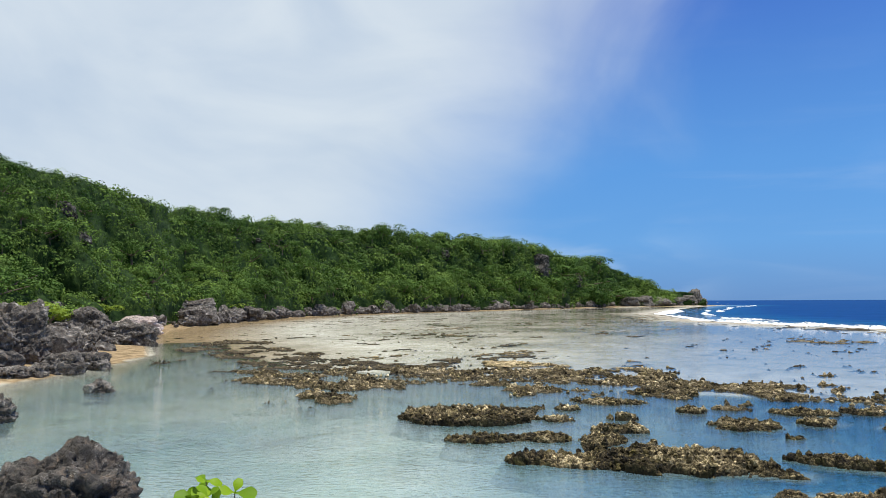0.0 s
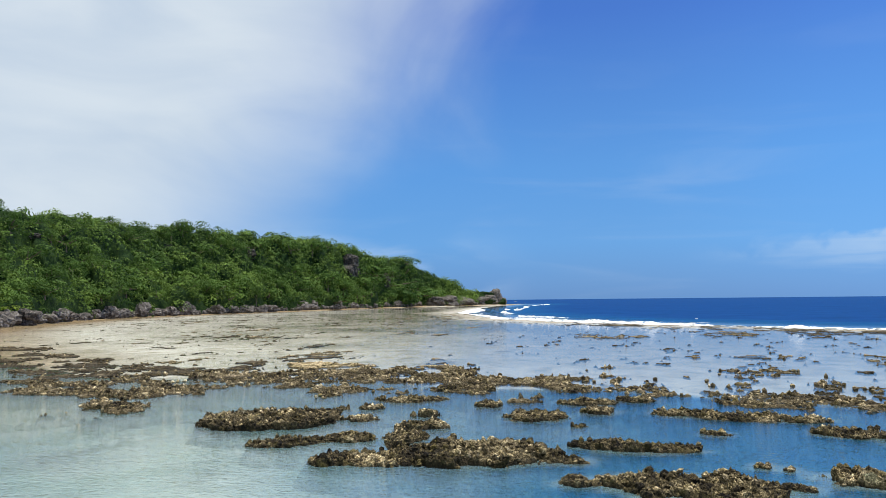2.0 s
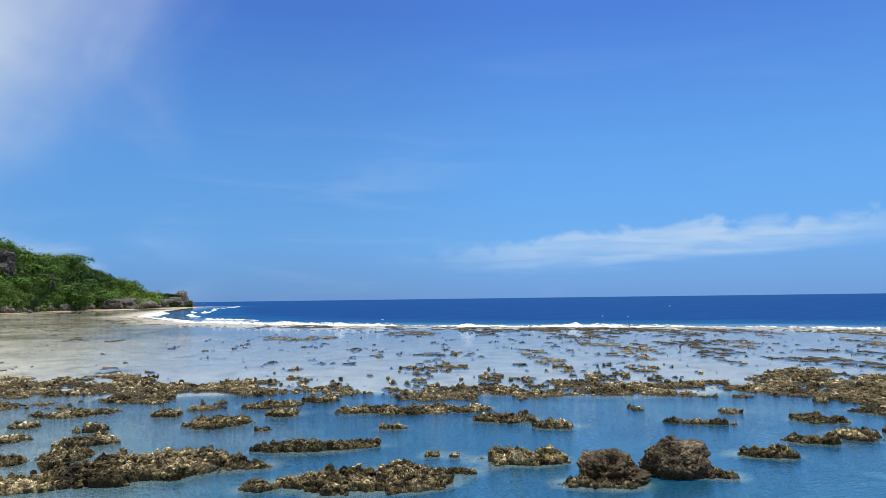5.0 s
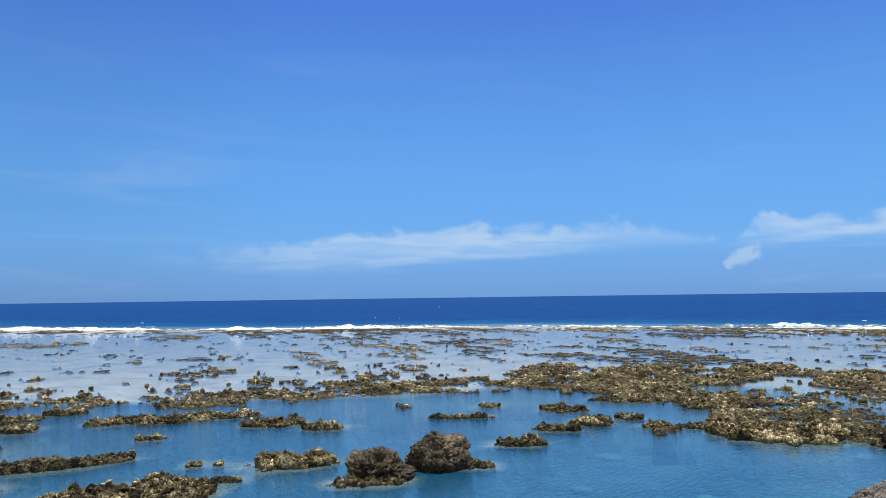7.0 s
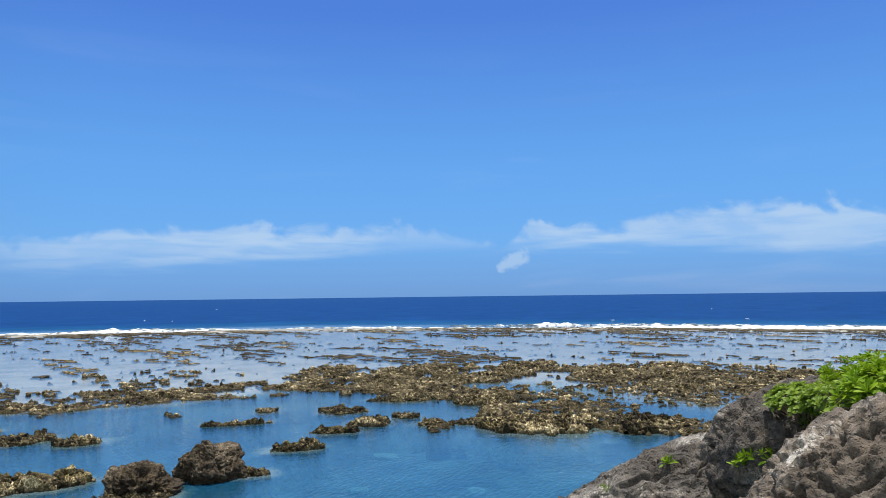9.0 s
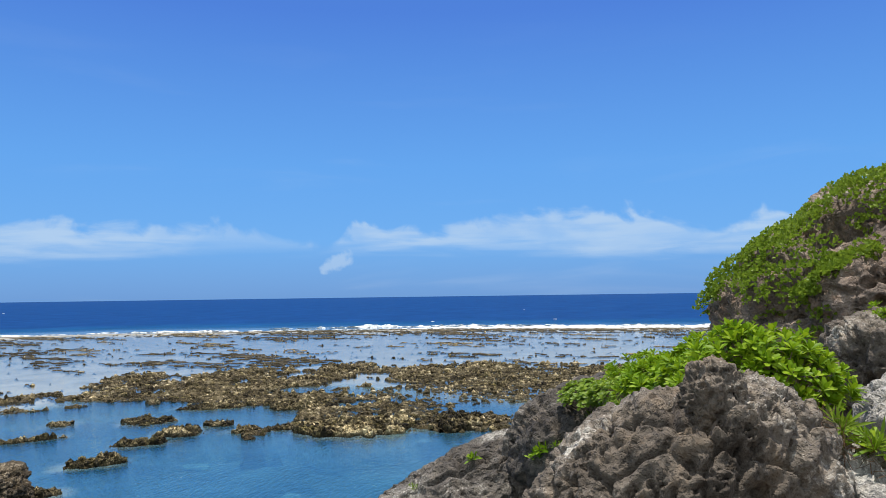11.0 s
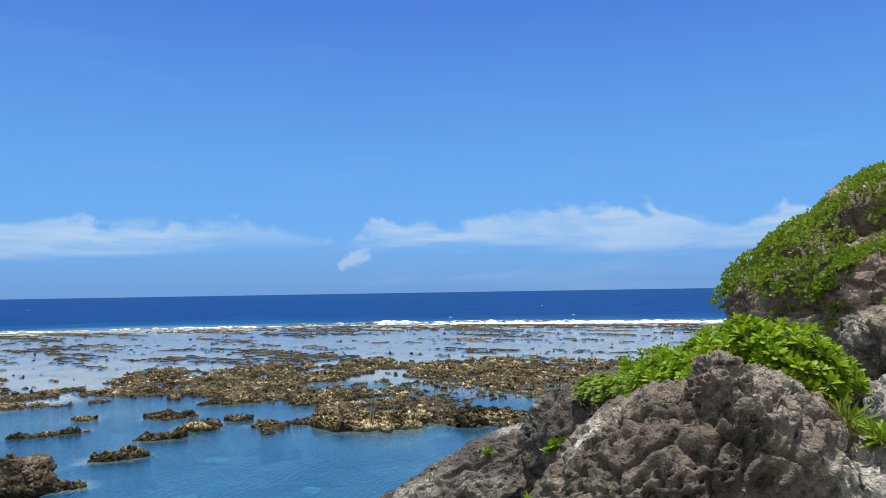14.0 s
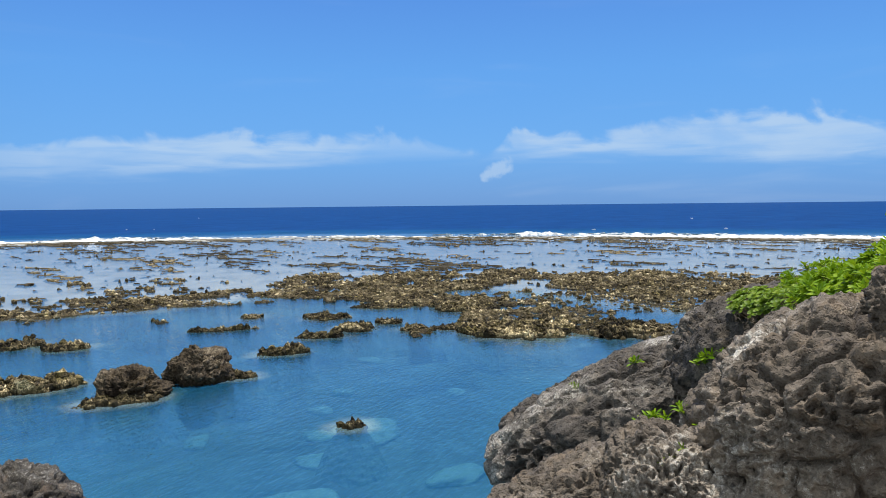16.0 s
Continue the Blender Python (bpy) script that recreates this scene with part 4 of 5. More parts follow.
# ---- headland ----
# azimuth, elevation seen from the lookout, and how far behind the shore the ridge stands
RIDGE = [(-62, 10.3, 95), (-45, 9.9, 90), (-31.4, 9.15, 92), (-28, 8.4, 95), (-24.4, 7.75, 95), (-20.6, 6.95, 95), (-17, 6.6, 95), (-12.4, 6.1, 95), (-8.1, 5.72, 90), (-3.7, 5.4, 88), (-0.2, 5.0, 85), (2.9, 4.95, 80), (7.7, 4.1, 70), (9.5, 3.35, 62), (11.6, 3.15, 55), (13.7, 2.05, 45), (15.5, 1.35, 34), (16.7, 0.75, 24), (18.5, 0.65, 16), (19.6, 0.05, 8)]


FOOT = [(-33, 55), (-34, 68), (-45, 113)] + SHORE[7:-5]


def shore_distance(az):
    """Distance of the shore line from the lookout in the direction az."""
    pa = [math.degrees(math.atan2(p[0], p[1])) for p in FOOT]
    pd = [math.hypot(*p) for p in FOOT]
    az = np.asarray(az, float)
    a, d = np.array(pa), np.array(pd)
    order = np.argsort(a)
    return np.interp(az, a[order], d[order])


def hill_points(az, t, bumps=True):
    """Place on the slope: t = 0 at the shore rocks, 1 at the ridge, up to 2 behind it."""
    k = [r[0] for r in RIDGE]
    el = np.interp(az, k, [r[1] for r in RIDGE])
    back = 0.6 * np.interp(az, k, [r[2] for r in RIDGE])
    d0 = shore_distance(az) + np.interp(az, [-30, -24, -20, -16], [52, 50, 26, 2])
    d1 = d0 + back
    top = np.interp(az, [-25, -19], [6.6, 4.6]) + np.tan(np.radians(el)) * d1
    up = np.clip(t, 0, 1)
    prof = 0.10 * sstep(up, 0.0, 0.06) + 0.58 * up + 0.32 * sstep(up, 0.50, 0.95)
    dist = d0 + back * t
    z = top * prof - np.clip(t - 1, 0, 1) * top * 0.10
    x, y = dist * np.sin(np.radians(az)), dist * np.cos(np.radians(az))
    if bumps:
        lift = top / 45.0
        p = np.stack([x, y, z], 1)
        def domes(q, seed, wide=0.78):
            return np.sqrt(np.clip(1 - (cells(q, seed)[0] / wide) ** 2, 0, 1))

        spur = fbm(p / (38.0, 38.0, 70.0), 3, 31)
        swell = domes(p / (15.0, 15.0, 12.0), 33)
        size = np.clip(dist / 240.0, 0.7, 1.8)[:, None]
        bush = domes(p / (5.6, 5.6, 5.0) / size + 0.25 * vnoise(p / 4.0, 36)[:, None], 34)
        knob = domes(p / 2.4 / size + 0.25 * vnoise(p / 1.7, 37)[:, None], 38)
        fine = fbm(p / 0.9 / size, 3, 35)
        g = sstep(up, 0.0, 0.08)
        grow = (0.35 + 0.65 * np.clip(1.15 - t, 0, 1)) * (1 + 0.3 * sstep(up, 0.05, 0.2) * (1 - sstep(up, 0.7, 0.95)))
        s_ = size[:, 0]
        z = z + g * grow * (lift * (5.5 * spur * np.clip(1 - up, 0.15, 1) + 7.5 * (swell - 0.55)) + s_ * (2.0 * (bush - 0.6) + 0.9 * (knob - 0.6) + 0.35 * fine))
        push = g * grow * (lift * (7.0 * spur + 6.5 * (swell - 0.55)) + s_ * (1.8 * (bush - 0.6) + 0.8 * (knob - 0.6) + 0.3 * fine))
        x, y = x - push * np.sin(np.radians(az)), y - push * np.cos(np.radians(az))
    return x, y, z


H_AZ = np.concatenate([np.arange(-62, -35, 0.5), np.arange(-35, 19.7, 0.11)])
H_T = np.concatenate([np.linspace(0, 1.05, 110), np.linspace(1.1, 2.4, 10)])
AA, TT = np.meshgrid(H_AZ, H_T, indexing="ij")
hx, hy, hz = hill_points(AA.ravel(), TT.ravel())
headland = new("headland", mesh_from("headland", np.stack([hx, hy, hz], 1), grid_faces(len(H_AZ), len(H_T))[:, ::-1], SHADED_SCRUB))
tagged(headland, "long steep headland covered in dense green scrub", "hill", kind="structure")


# leaf clumps on the slope
def tufts(name, centres, normals, size, seed, mat, leaves=7, spread=1.0, aspect=0.55, label="", parent=None):
    """Clumps of small folded leaves, one mesh: every leaf is two triangles each side of its midrib."""
    g = np.random.default_rng(seed)
    n = len(centres)
    c = np.repeat(np.asarray(centres), leaves, 0)
    nn = np.repeat(np.asarray(normals), leaves, 0)
    s = np.repeat(np.broadcast_to(size, n), leaves) * g.uniform(0.6, 1.25, n * leaves)
    way = g.normal(size=(n * leaves, 3)) * spread + nn
    way /= np.linalg.norm(way, axis=1)[:, None]
    side = np.cross(way, g.normal(size=way.shape))
    side /= np.linalg.norm(side, axis=1)[:, None]
    lift = np.cross(side, way)
    a = c + way * (s * 0.15)[:, None]
    b = c + way * s[:, None]
    m = (a + b) / 2 + lift * (s * 0.12)[:, None]
    l = (a + b) / 2 + side * (s * aspect * 0.5)[:, None]
    r = (a + b) / 2 - side * (s * aspect * 0.5)[:, None]
    verts = np.stack([a, l, b, r], 1).reshape(-1, 3)
    i = np.arange(n * leaves)[:, None] * 4
    faces = np.concatenate([i + [0, 1, 2], i + [0, 2, 3]], 1).reshape(-1, 3)
    verts = verts.reshape(-1, 4, 3)
    verts[:, 2] += lift * (s * -0.12)[:, None]
    return mesh_from(name, verts.reshape(-1, 3), faces, mat, False)


def crowns(name, centres, radii, squash, leaves, size, seed, mat, loose=0.28, low=-0.2):
    """Rounded crowns: leaf clumps laid like scales over uneven domes, as one mesh."""
    g = np.random.default_rng(seed)
    n = len(centres)
    d = g.normal(size=(n, leaves, 3)) + (0, 0, 0.25)
    d /= np.linalg.norm(d, axis=2)[..., None]
    d[..., 2] = np.where(d[..., 2] < low, -d[..., 2], d[..., 2])
    lobes = g.normal(size=(n, 5, 3)) + (0, 0, 0.4)
    lobes /= np.linalg.norm(lobes, axis=2)[..., None]
    near = np.einsum("nlk,nmk->nlm", d, lobes).max(2)
    r = np.asarray(radii)[:, None] * (0.72 + 0.36 * sstep(near, 0.45, 0.95) + g.uniform(-0.07, 0.07, (n, leaves)))
    c = (np.asarray(centres)[:, None] + d * r[..., None] * (1, 1, squash)).reshape(-1, 3)
    up = d.reshape(-1, 3) * (1, 1, 1 / squash) + g.normal(size=(n * leaves, 3)) * loose
    up /= np.linalg.norm(up, axis=1)[:, None]
    s = (np.asarray(radii)[:, None] * size * g.uniform(0.65, 1.3, (n, leaves))).ravel()[:, None]
    u = np.cross(up, g.normal(size=up.shape))
    u /= np.linalg.norm(u, axis=1)[:, None]
    w = np.cross(up, u)
    verts = np.stack([c - u * s, c + w * s * 0.7 - up * s * 0.25, c + u * s, c - w * s * 0.7 - up * s * 0.25], 1).reshape(-1, 3)
    i = np.arange(n * leaves)[:, None] * 4
    faces = np.concatenate([i + [0, 2, 1], i + [0, 3, 2]], 1).reshape(-1, 3)
    return mesh_from(name, verts, faces, mat, False)


g = np.random.default_rng(4)
n, each = 6500, 54
t_az = -36 + 53.5 * g.random(n)
t_t = 0.01 + 1.03 * g.random(n) ** 0.95
place = np.stack(hill_points(t_az, t_t), 1)
far = np.hypot(place[:, 0], place[:, 1])
wide = np.clip(far / 240.0, 0.6, 1.9) * np.exp(np.clip(g.normal(0.16, 0.50, n), -0.9, 1.1)) * (1 - 0.35 * (t_t > 0.96))
scrub_me = crowns("scrub", place + np.stack([0 * wide, 0 * wide, -0.2 * wide], 1), 1.12 * wide, 0.95, each, 0.135, 5, SCRUB, 0.20, -0.55)
tone = scrub_me.attributes.new("tone", "FLOAT", "POINT")
tone.data.foreach_set("value", np.repeat(np.clip(g.beta(0.9, 1.3, n) + 0.35 * (t_t > 0.975), 0, 1), each * 4).astype(np.float32))
tagged(new("scrub", scrub_me), "dense green coastal scrub on the headland slope", "shrub", kind="stuff")

# rock faces that show through the scrub
for az, t, w, h, k in ((7.0, 0.80, 26, 20, 454), (9.9, 0.72, 20, 14, 455), (-28.1, 0.76, 12, 11, 456), (-14.9, 0.85, 9, 5, 458), (-6.0, 0.84, 10, 5, 459), (-0.4, 0.80, 13, 7, 460), (-27.4, 0.14, 7, 8, 461), (-30.6, 0.10, 8, 8, 462), (12.2, 0.62, 18, 9, 463)):
    hx, hy, hz = (float(q[0]) for q in hill_points(np.array([az]), np.array([t])))
    s = 1 + 0.46 * w / math.hypot(hx, hy)
    boulder("rock_outcrop", (hx * s, hy * s, hz - 0.42 * h), (w * 0.5, w * 0.5, h * 0.5), -az, k, CRAG_ROCK, 5, 1.2, "dark limestone outcrop showing through green scrub", "outcrop", "outcrops on the headland", 0.15, 0.6, grain=1.4, hollow=1.0)


# trees and bushes that stand out on the slope
def bark_look(nt, out):
    col = n_ramp(nt, n_noise(nt, 6, 5), [(0.3, (0.07, 0.05, 0.035)), (0.7, (0.20, 0.16, 0.12))])
    n_surface(nt, out, col, 0.9)


BARK = material("grey brown bark", bark_look)


def limb(a, b, r0, r1, sides=6):
    """A tapered limb from a to b."""
    a, b = Vector(a), Vector(b)
    q = (b - a).to_track_quat("Z", "Y").to_matrix()
    ring = [Vector((math.cos(k * math.tau / sides), math.sin(k * math.tau / sides), 0)) for k in range(sides)]
    v = [tuple(a + q @ (p * r0)) for p in ring] + [tuple(b + q @ (p * r1)) for p in ring]
    f = [(k, (k + 1) % sides, sides + (k + 1) % sides, sides + k) for k in range(sides)]
    return np.array(v), np.array(f)


def coastal_tree(az, t, width, height, seed, label, mat=None, d=None, z=None):
    """A wind-cut tree: trunk, limbs, and a crown of leaf clumps."""
    g = np.random.default_rng(seed)
    if d is None:
        hx, hy, hz = (float(q[0]) for q in hill_points(np.array([az]), np.array([t])))
    else:
        hx, hy, hz = d * math.sin(radians(az)), d * math.cos(radians(az)), z
    top = new("coastal_tree")
    top.matrix_world = pose(hx, hy, hz - 0.3 * height)
    v, f = limb((0, 0, -1.0), (0, 0, height * 0.45), width * 0.05, width * 0.03)
    part("trunk", mesh_from("trunk", v, f, BARK), top)
    blobs = g.normal(size=(7, 3)) * (width * 0.26, width * 0.26, height * 0.12) + (0, 0, height * 0.6)
    for b in blobs[:4]:
        v, f = limb((0, 0, height * 0.35), tuple(b), width * 0.025, width * 0.01)
        part("limb", mesh_from("limb", v, f, BARK), top)
    part("crown", crowns("crown", blobs, np.full(7, width * 0.27) * g.uniform(0.75, 1.2, 7), min(height / width, 0.9), 120, 0.11, seed + 1, mat or TREE_LEAF, 0.28, -0.75), top)
    return tagged(top, label, "tree", "trees on the headland")


TREE = "rounded wind-cut green tree on the headland slope"
for k, (az, t, w, h) in enumerate(((5.9, 0.28, 16, 13), (-18.2, 0.10, 9, 8), (-15.4, 0.16, 8, 7), (10.5, 0.08, 18, 11), (-4.2, 0.14, 10, 9), (2.4, 0.24, 13, 9), (-21.5, 0.28, 8, 8), (-9.0, 0.10, 9, 7), (-25.0, 0.18, 7, 7), (0.9, 0.50, 14, 10), (-12.0, 0.45, 10, 8), (-30.0, 0.5, 7, 6), (-23.0, 0.62, 8, 6), (8.0, 0.35, 16, 11))):
    coastal_tree(az, t, w, h, 900 + k, TREE)
g = np.random.default_rng(19)
for k in range(120):
    az = g.uniform(-34, 13)
    d = float(shore_distance(az)) / 300.0
    coastal_tree(az, g.uniform(0.03, 0.9), g.uniform(6, 15) * max(d, 0.6), g.uniform(5.5, 9) * max(d, 0.6), 970 + k, TREE)
SKYLINE = "small dark tree on the skyline of the headland"
for k, (az, t, w, h) in enumerate(((-17.0, 1.0, 6, 3.5), (-15.8, 1.0, 5, 3), (-9.6, 1.0, 8, 4.5), (-6.3, 1.0, 8, 4), (0.2, 1.0, 13, 7), (15.6, 0.97, 9, 6))):
    coastal_tree(az, t, w, h, 930 + k, SKYLINE)
CAP = "low bright green shrub growing over shore boulders"
for k, (az, d, z, w, h) in enumerate(((-21.0, 214, 7.0, 10, 3.6), (-18.9, 208, 5.4, 7, 2.6), (-27.2, 152, 5.2, 6, 2.4), (-24.9, 178, 5.0, 7, 2.6), (-28.0, 124, 3.2, 6, 2.6), (-31.0, 104, 3.8, 6, 2.6), (-25.2, 150, 4.0, 7, 3.0), (-23.6, 165, 4.5, 8, 3.4), (-29.6, 122, 4.2, 6, 3.0), (-16.5, 232, 3.2, 9, 3.2))):
    coastal_tree(az, 0, w, h, 950 + k, CAP, CREEPER, d, z)

# boulders along the foot of the headland
g = np.random.default_rng(11)


def shore_boulder(az, d, w, h, seed, level=4, label="dark grey limestone boulder at the foot of the headland", mat=None, z=0.0, turn=None):
    boulder("shore_boulder", (d * math.sin(radians(az)), d * math.cos(radians(az)), z + h * 0.42), (w * 0.5, w * 0.42, h * 0.62), g.uniform(0, 360) if turn is None else turn, seed, mat or SHORE_ROCK, level, 1.5, label, "boulder", "boulders along the shore", 0.35, 0.5, 1.4, grain=0.45 if w < 9 else 0.9, hollow=0.7)


for k in range(190):
    az = -19.0 + 37 * ((k + g.random()) / 190) ** 1.1
    d = float(shore_distance(az)) + g.uniform(-1.5, 6.0)
    s = g.choice([2.0, 3.0, 4.4, 6.0], p=[0.3, 0.35, 0.25, 0.1])
    shore_boulder(az, d, s * g.uniform(1.0, 1.7), s * g.uniform(0.6, 0.95), 100 + k, 3, z=g.uniform(0, 0.6))
# the boulder field at the head of the bay
BIG = "big dark grey limestone boulder on the beach"
LOW = "low dark boulder at the edge of the pool"
shore_boulder(-30.0, 78, 5.0, 5.4, 301, 6, BIG, turn=30)
shore_boulder(-32.4, 80, 5.0, 5.0, 302, 5, BIG, turn=80)
shore_boulder(-27.7, 85, 3.2, 3.4, 316, 5, BIG, turn=60)
shore_boulder(-25.7, 125, 6.4, 4.4, 303, 6, BIG, z=0.5, turn=10)
shore_boulder(-22.9, 112, 7.6, 3.2, 304, 6, "long flat dark boulder lying on the beach", turn=25)
shore_boulder(-25.6, 104, 4.4, 1.9, 317, 5, "long flat dark boulder lying on the beach", turn=25)
shore_boulder(-25.3, 75, 3.1, 1.4, 305, 5, LOW, z=-0.15, turn=20)
shore_boulder(-27.0, 71, 3.1, 1.7, 306, 5, LOW, z=-0.15, turn=0)
shore_boulder(-28.5, 69, 2.1, 1.0, 307, 5, LOW, z=-0.1)
shore_boulder(-30.1, 68, 2.3, 1.0, 319, 5, "low pale brown boulder at the edge of the pool", z=-0.1)
shore_boulder(-24.7, 55, 1.6, 0.9, 308, 5, "small dark rock standing in the pool", z=-0.25, turn=20)
shore_boulder(-30.6, 44, 1.4, 1.4, 309, 5, "dark grey rock at the edge of the pool", z=-0.3)
shore_boulder(-32.5, 37, 1.4, 1.3, 310, 5, "dark grey rock at the edge of the pool", z=-0.3)
GREEN = "dark grey boulder overgrown with bright green shrubs"
shore_boulder(-18.7, 205, 11.0, 6.9, 311, 6, GREEN, turn=15)
shore_boulder(-21.0, 215, 11.0, 7.6, 312, 6, GREEN, z=1.0, turn=40)
shore_boulder(-27.2, 150, 6.4, 5.4, 320, 5, "tan limestone boulder under green shrubs", z=1.6)
shore_boulder(-24.9, 175, 6.0, 4.6, 321, 5, "tan limestone boulder under green shrubs", z=2.0)
shore_boulder(-29.0, 130, 4.8, 4.0, 322, 5, z=1.6)
shore_boulder(-16.4, 224, 7.0, 4.3, 323, 5)
shore_boulder(-14.6, 234, 7.0, 4.2, 324, 5)
PINK = rock_material("pale pink limestone", [(0.32, (0.30, 0.22, 0.18)), (0.48, (0.50, 0.41, 0.36)), (0.62, (0.68, 0.60, 0.55))], (0.36, 0.25, 0.18), 0.4, 1.6, 0.8)
shore_boulder(-22.6, 140, 7.0, 2.4, 313, 5, "freshly broken pale pinkish limestone block", PINK, 0.8, 20)
for k, (az, d, w, h) in enumerate(((-21.6, 146, 4.0, 1.6), (-23.6, 134, 3.6, 1.8), (-22.2, 132, 2.2, 1.0), (-21.2, 138, 2.0, 1.0))):
    shore_boulder(az, d, w, h, 325 + k, 4, "freshly broken pale pinkish limestone block", PINK, 0.6)
for k in range(110):
    az = g.uniform(-34, -19.5)
    base = float(shore_distance(az))
    d = base + abs(g.normal()) * 22 + g.uniform(0, 10)
    s = g.choice([0.5, 0.9, 1.5, 2.4, 3.2], p=[0.25, 0.3, 0.25, 0.13, 0.07])
    shore_boulder(az, d, s * g.uniform(1.0, 1.6), s * g.uniform(0.55, 0.9), 330 + k, 3, z=min((d - base) * 0.045, 2.6))
# rocky spur at the tip
for az, d, w, h, k in ((16.2, 690, 26, 9, 401), (17.2, 705, 30, 9, 402), (18.2, 715, 22, 10, 403), (18.85, 720, 13, 16, 404), (19.3, 722, 10, 8, 405), (15.2, 670, 24, 9, 406), (14.2, 650, 20, 8, 407)):
    shore_boulder(az, d, w, h, k, 5, "dark rocky spur at the tip of the headland")

# ---- rocks beside the lookout ----
LIME = "limestone_boulder"
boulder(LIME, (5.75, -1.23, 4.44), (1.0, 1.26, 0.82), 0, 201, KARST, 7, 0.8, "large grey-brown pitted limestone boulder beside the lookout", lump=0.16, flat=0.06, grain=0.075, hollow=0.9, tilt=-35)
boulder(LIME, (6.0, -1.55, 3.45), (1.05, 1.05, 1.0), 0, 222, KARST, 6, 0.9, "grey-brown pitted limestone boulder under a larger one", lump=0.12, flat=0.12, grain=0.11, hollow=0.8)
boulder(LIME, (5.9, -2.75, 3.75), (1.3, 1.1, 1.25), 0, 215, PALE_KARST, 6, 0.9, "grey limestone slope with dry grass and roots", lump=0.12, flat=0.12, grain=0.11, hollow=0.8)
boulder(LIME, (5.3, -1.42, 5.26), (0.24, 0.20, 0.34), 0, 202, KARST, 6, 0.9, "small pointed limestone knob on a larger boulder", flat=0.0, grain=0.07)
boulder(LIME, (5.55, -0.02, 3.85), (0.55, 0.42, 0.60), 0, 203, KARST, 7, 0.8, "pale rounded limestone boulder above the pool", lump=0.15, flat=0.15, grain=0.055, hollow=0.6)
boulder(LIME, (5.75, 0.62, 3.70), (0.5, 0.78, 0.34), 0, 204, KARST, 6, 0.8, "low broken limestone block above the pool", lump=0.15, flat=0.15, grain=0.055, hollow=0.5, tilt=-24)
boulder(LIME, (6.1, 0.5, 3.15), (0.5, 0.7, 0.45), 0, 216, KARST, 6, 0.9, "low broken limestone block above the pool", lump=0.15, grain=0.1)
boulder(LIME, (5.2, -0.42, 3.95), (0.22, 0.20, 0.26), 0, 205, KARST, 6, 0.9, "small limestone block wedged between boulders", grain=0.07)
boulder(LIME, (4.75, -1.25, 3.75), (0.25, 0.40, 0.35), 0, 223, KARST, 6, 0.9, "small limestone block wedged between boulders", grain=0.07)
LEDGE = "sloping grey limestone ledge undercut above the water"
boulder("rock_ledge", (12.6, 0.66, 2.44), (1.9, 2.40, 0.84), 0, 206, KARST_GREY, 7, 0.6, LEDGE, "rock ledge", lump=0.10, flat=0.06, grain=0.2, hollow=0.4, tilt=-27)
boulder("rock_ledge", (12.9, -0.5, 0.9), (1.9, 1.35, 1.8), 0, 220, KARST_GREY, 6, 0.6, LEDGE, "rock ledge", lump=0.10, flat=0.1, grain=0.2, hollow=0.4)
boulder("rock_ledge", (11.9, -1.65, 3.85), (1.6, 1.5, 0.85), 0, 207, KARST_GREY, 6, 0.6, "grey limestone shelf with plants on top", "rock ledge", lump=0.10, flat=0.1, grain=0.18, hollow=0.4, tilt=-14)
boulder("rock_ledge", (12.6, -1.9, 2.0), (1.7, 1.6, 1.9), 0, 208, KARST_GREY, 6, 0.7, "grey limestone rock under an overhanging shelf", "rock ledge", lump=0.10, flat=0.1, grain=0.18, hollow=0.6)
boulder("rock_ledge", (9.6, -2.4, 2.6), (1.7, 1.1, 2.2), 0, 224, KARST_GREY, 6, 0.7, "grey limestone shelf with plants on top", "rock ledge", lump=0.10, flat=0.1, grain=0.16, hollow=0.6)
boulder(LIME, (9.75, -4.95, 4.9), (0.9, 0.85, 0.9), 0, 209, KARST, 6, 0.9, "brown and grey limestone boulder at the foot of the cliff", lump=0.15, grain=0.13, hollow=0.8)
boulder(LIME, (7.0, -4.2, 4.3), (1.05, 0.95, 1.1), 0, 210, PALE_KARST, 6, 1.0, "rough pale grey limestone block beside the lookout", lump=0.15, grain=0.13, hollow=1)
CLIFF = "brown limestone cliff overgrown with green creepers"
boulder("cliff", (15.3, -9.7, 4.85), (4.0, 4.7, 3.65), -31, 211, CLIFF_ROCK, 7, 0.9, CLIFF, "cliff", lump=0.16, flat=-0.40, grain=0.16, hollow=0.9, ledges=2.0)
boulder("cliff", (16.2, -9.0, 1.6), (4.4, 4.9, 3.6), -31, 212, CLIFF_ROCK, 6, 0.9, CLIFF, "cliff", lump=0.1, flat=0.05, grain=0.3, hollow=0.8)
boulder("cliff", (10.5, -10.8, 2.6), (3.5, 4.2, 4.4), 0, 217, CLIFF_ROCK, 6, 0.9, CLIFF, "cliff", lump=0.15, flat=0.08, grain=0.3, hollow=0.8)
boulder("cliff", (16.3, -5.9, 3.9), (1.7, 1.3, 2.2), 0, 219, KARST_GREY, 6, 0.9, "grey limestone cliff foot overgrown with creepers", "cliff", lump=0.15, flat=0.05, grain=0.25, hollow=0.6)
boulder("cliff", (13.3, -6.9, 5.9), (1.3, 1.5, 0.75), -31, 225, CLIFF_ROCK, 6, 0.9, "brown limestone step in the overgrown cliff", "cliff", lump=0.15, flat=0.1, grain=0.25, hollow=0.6)
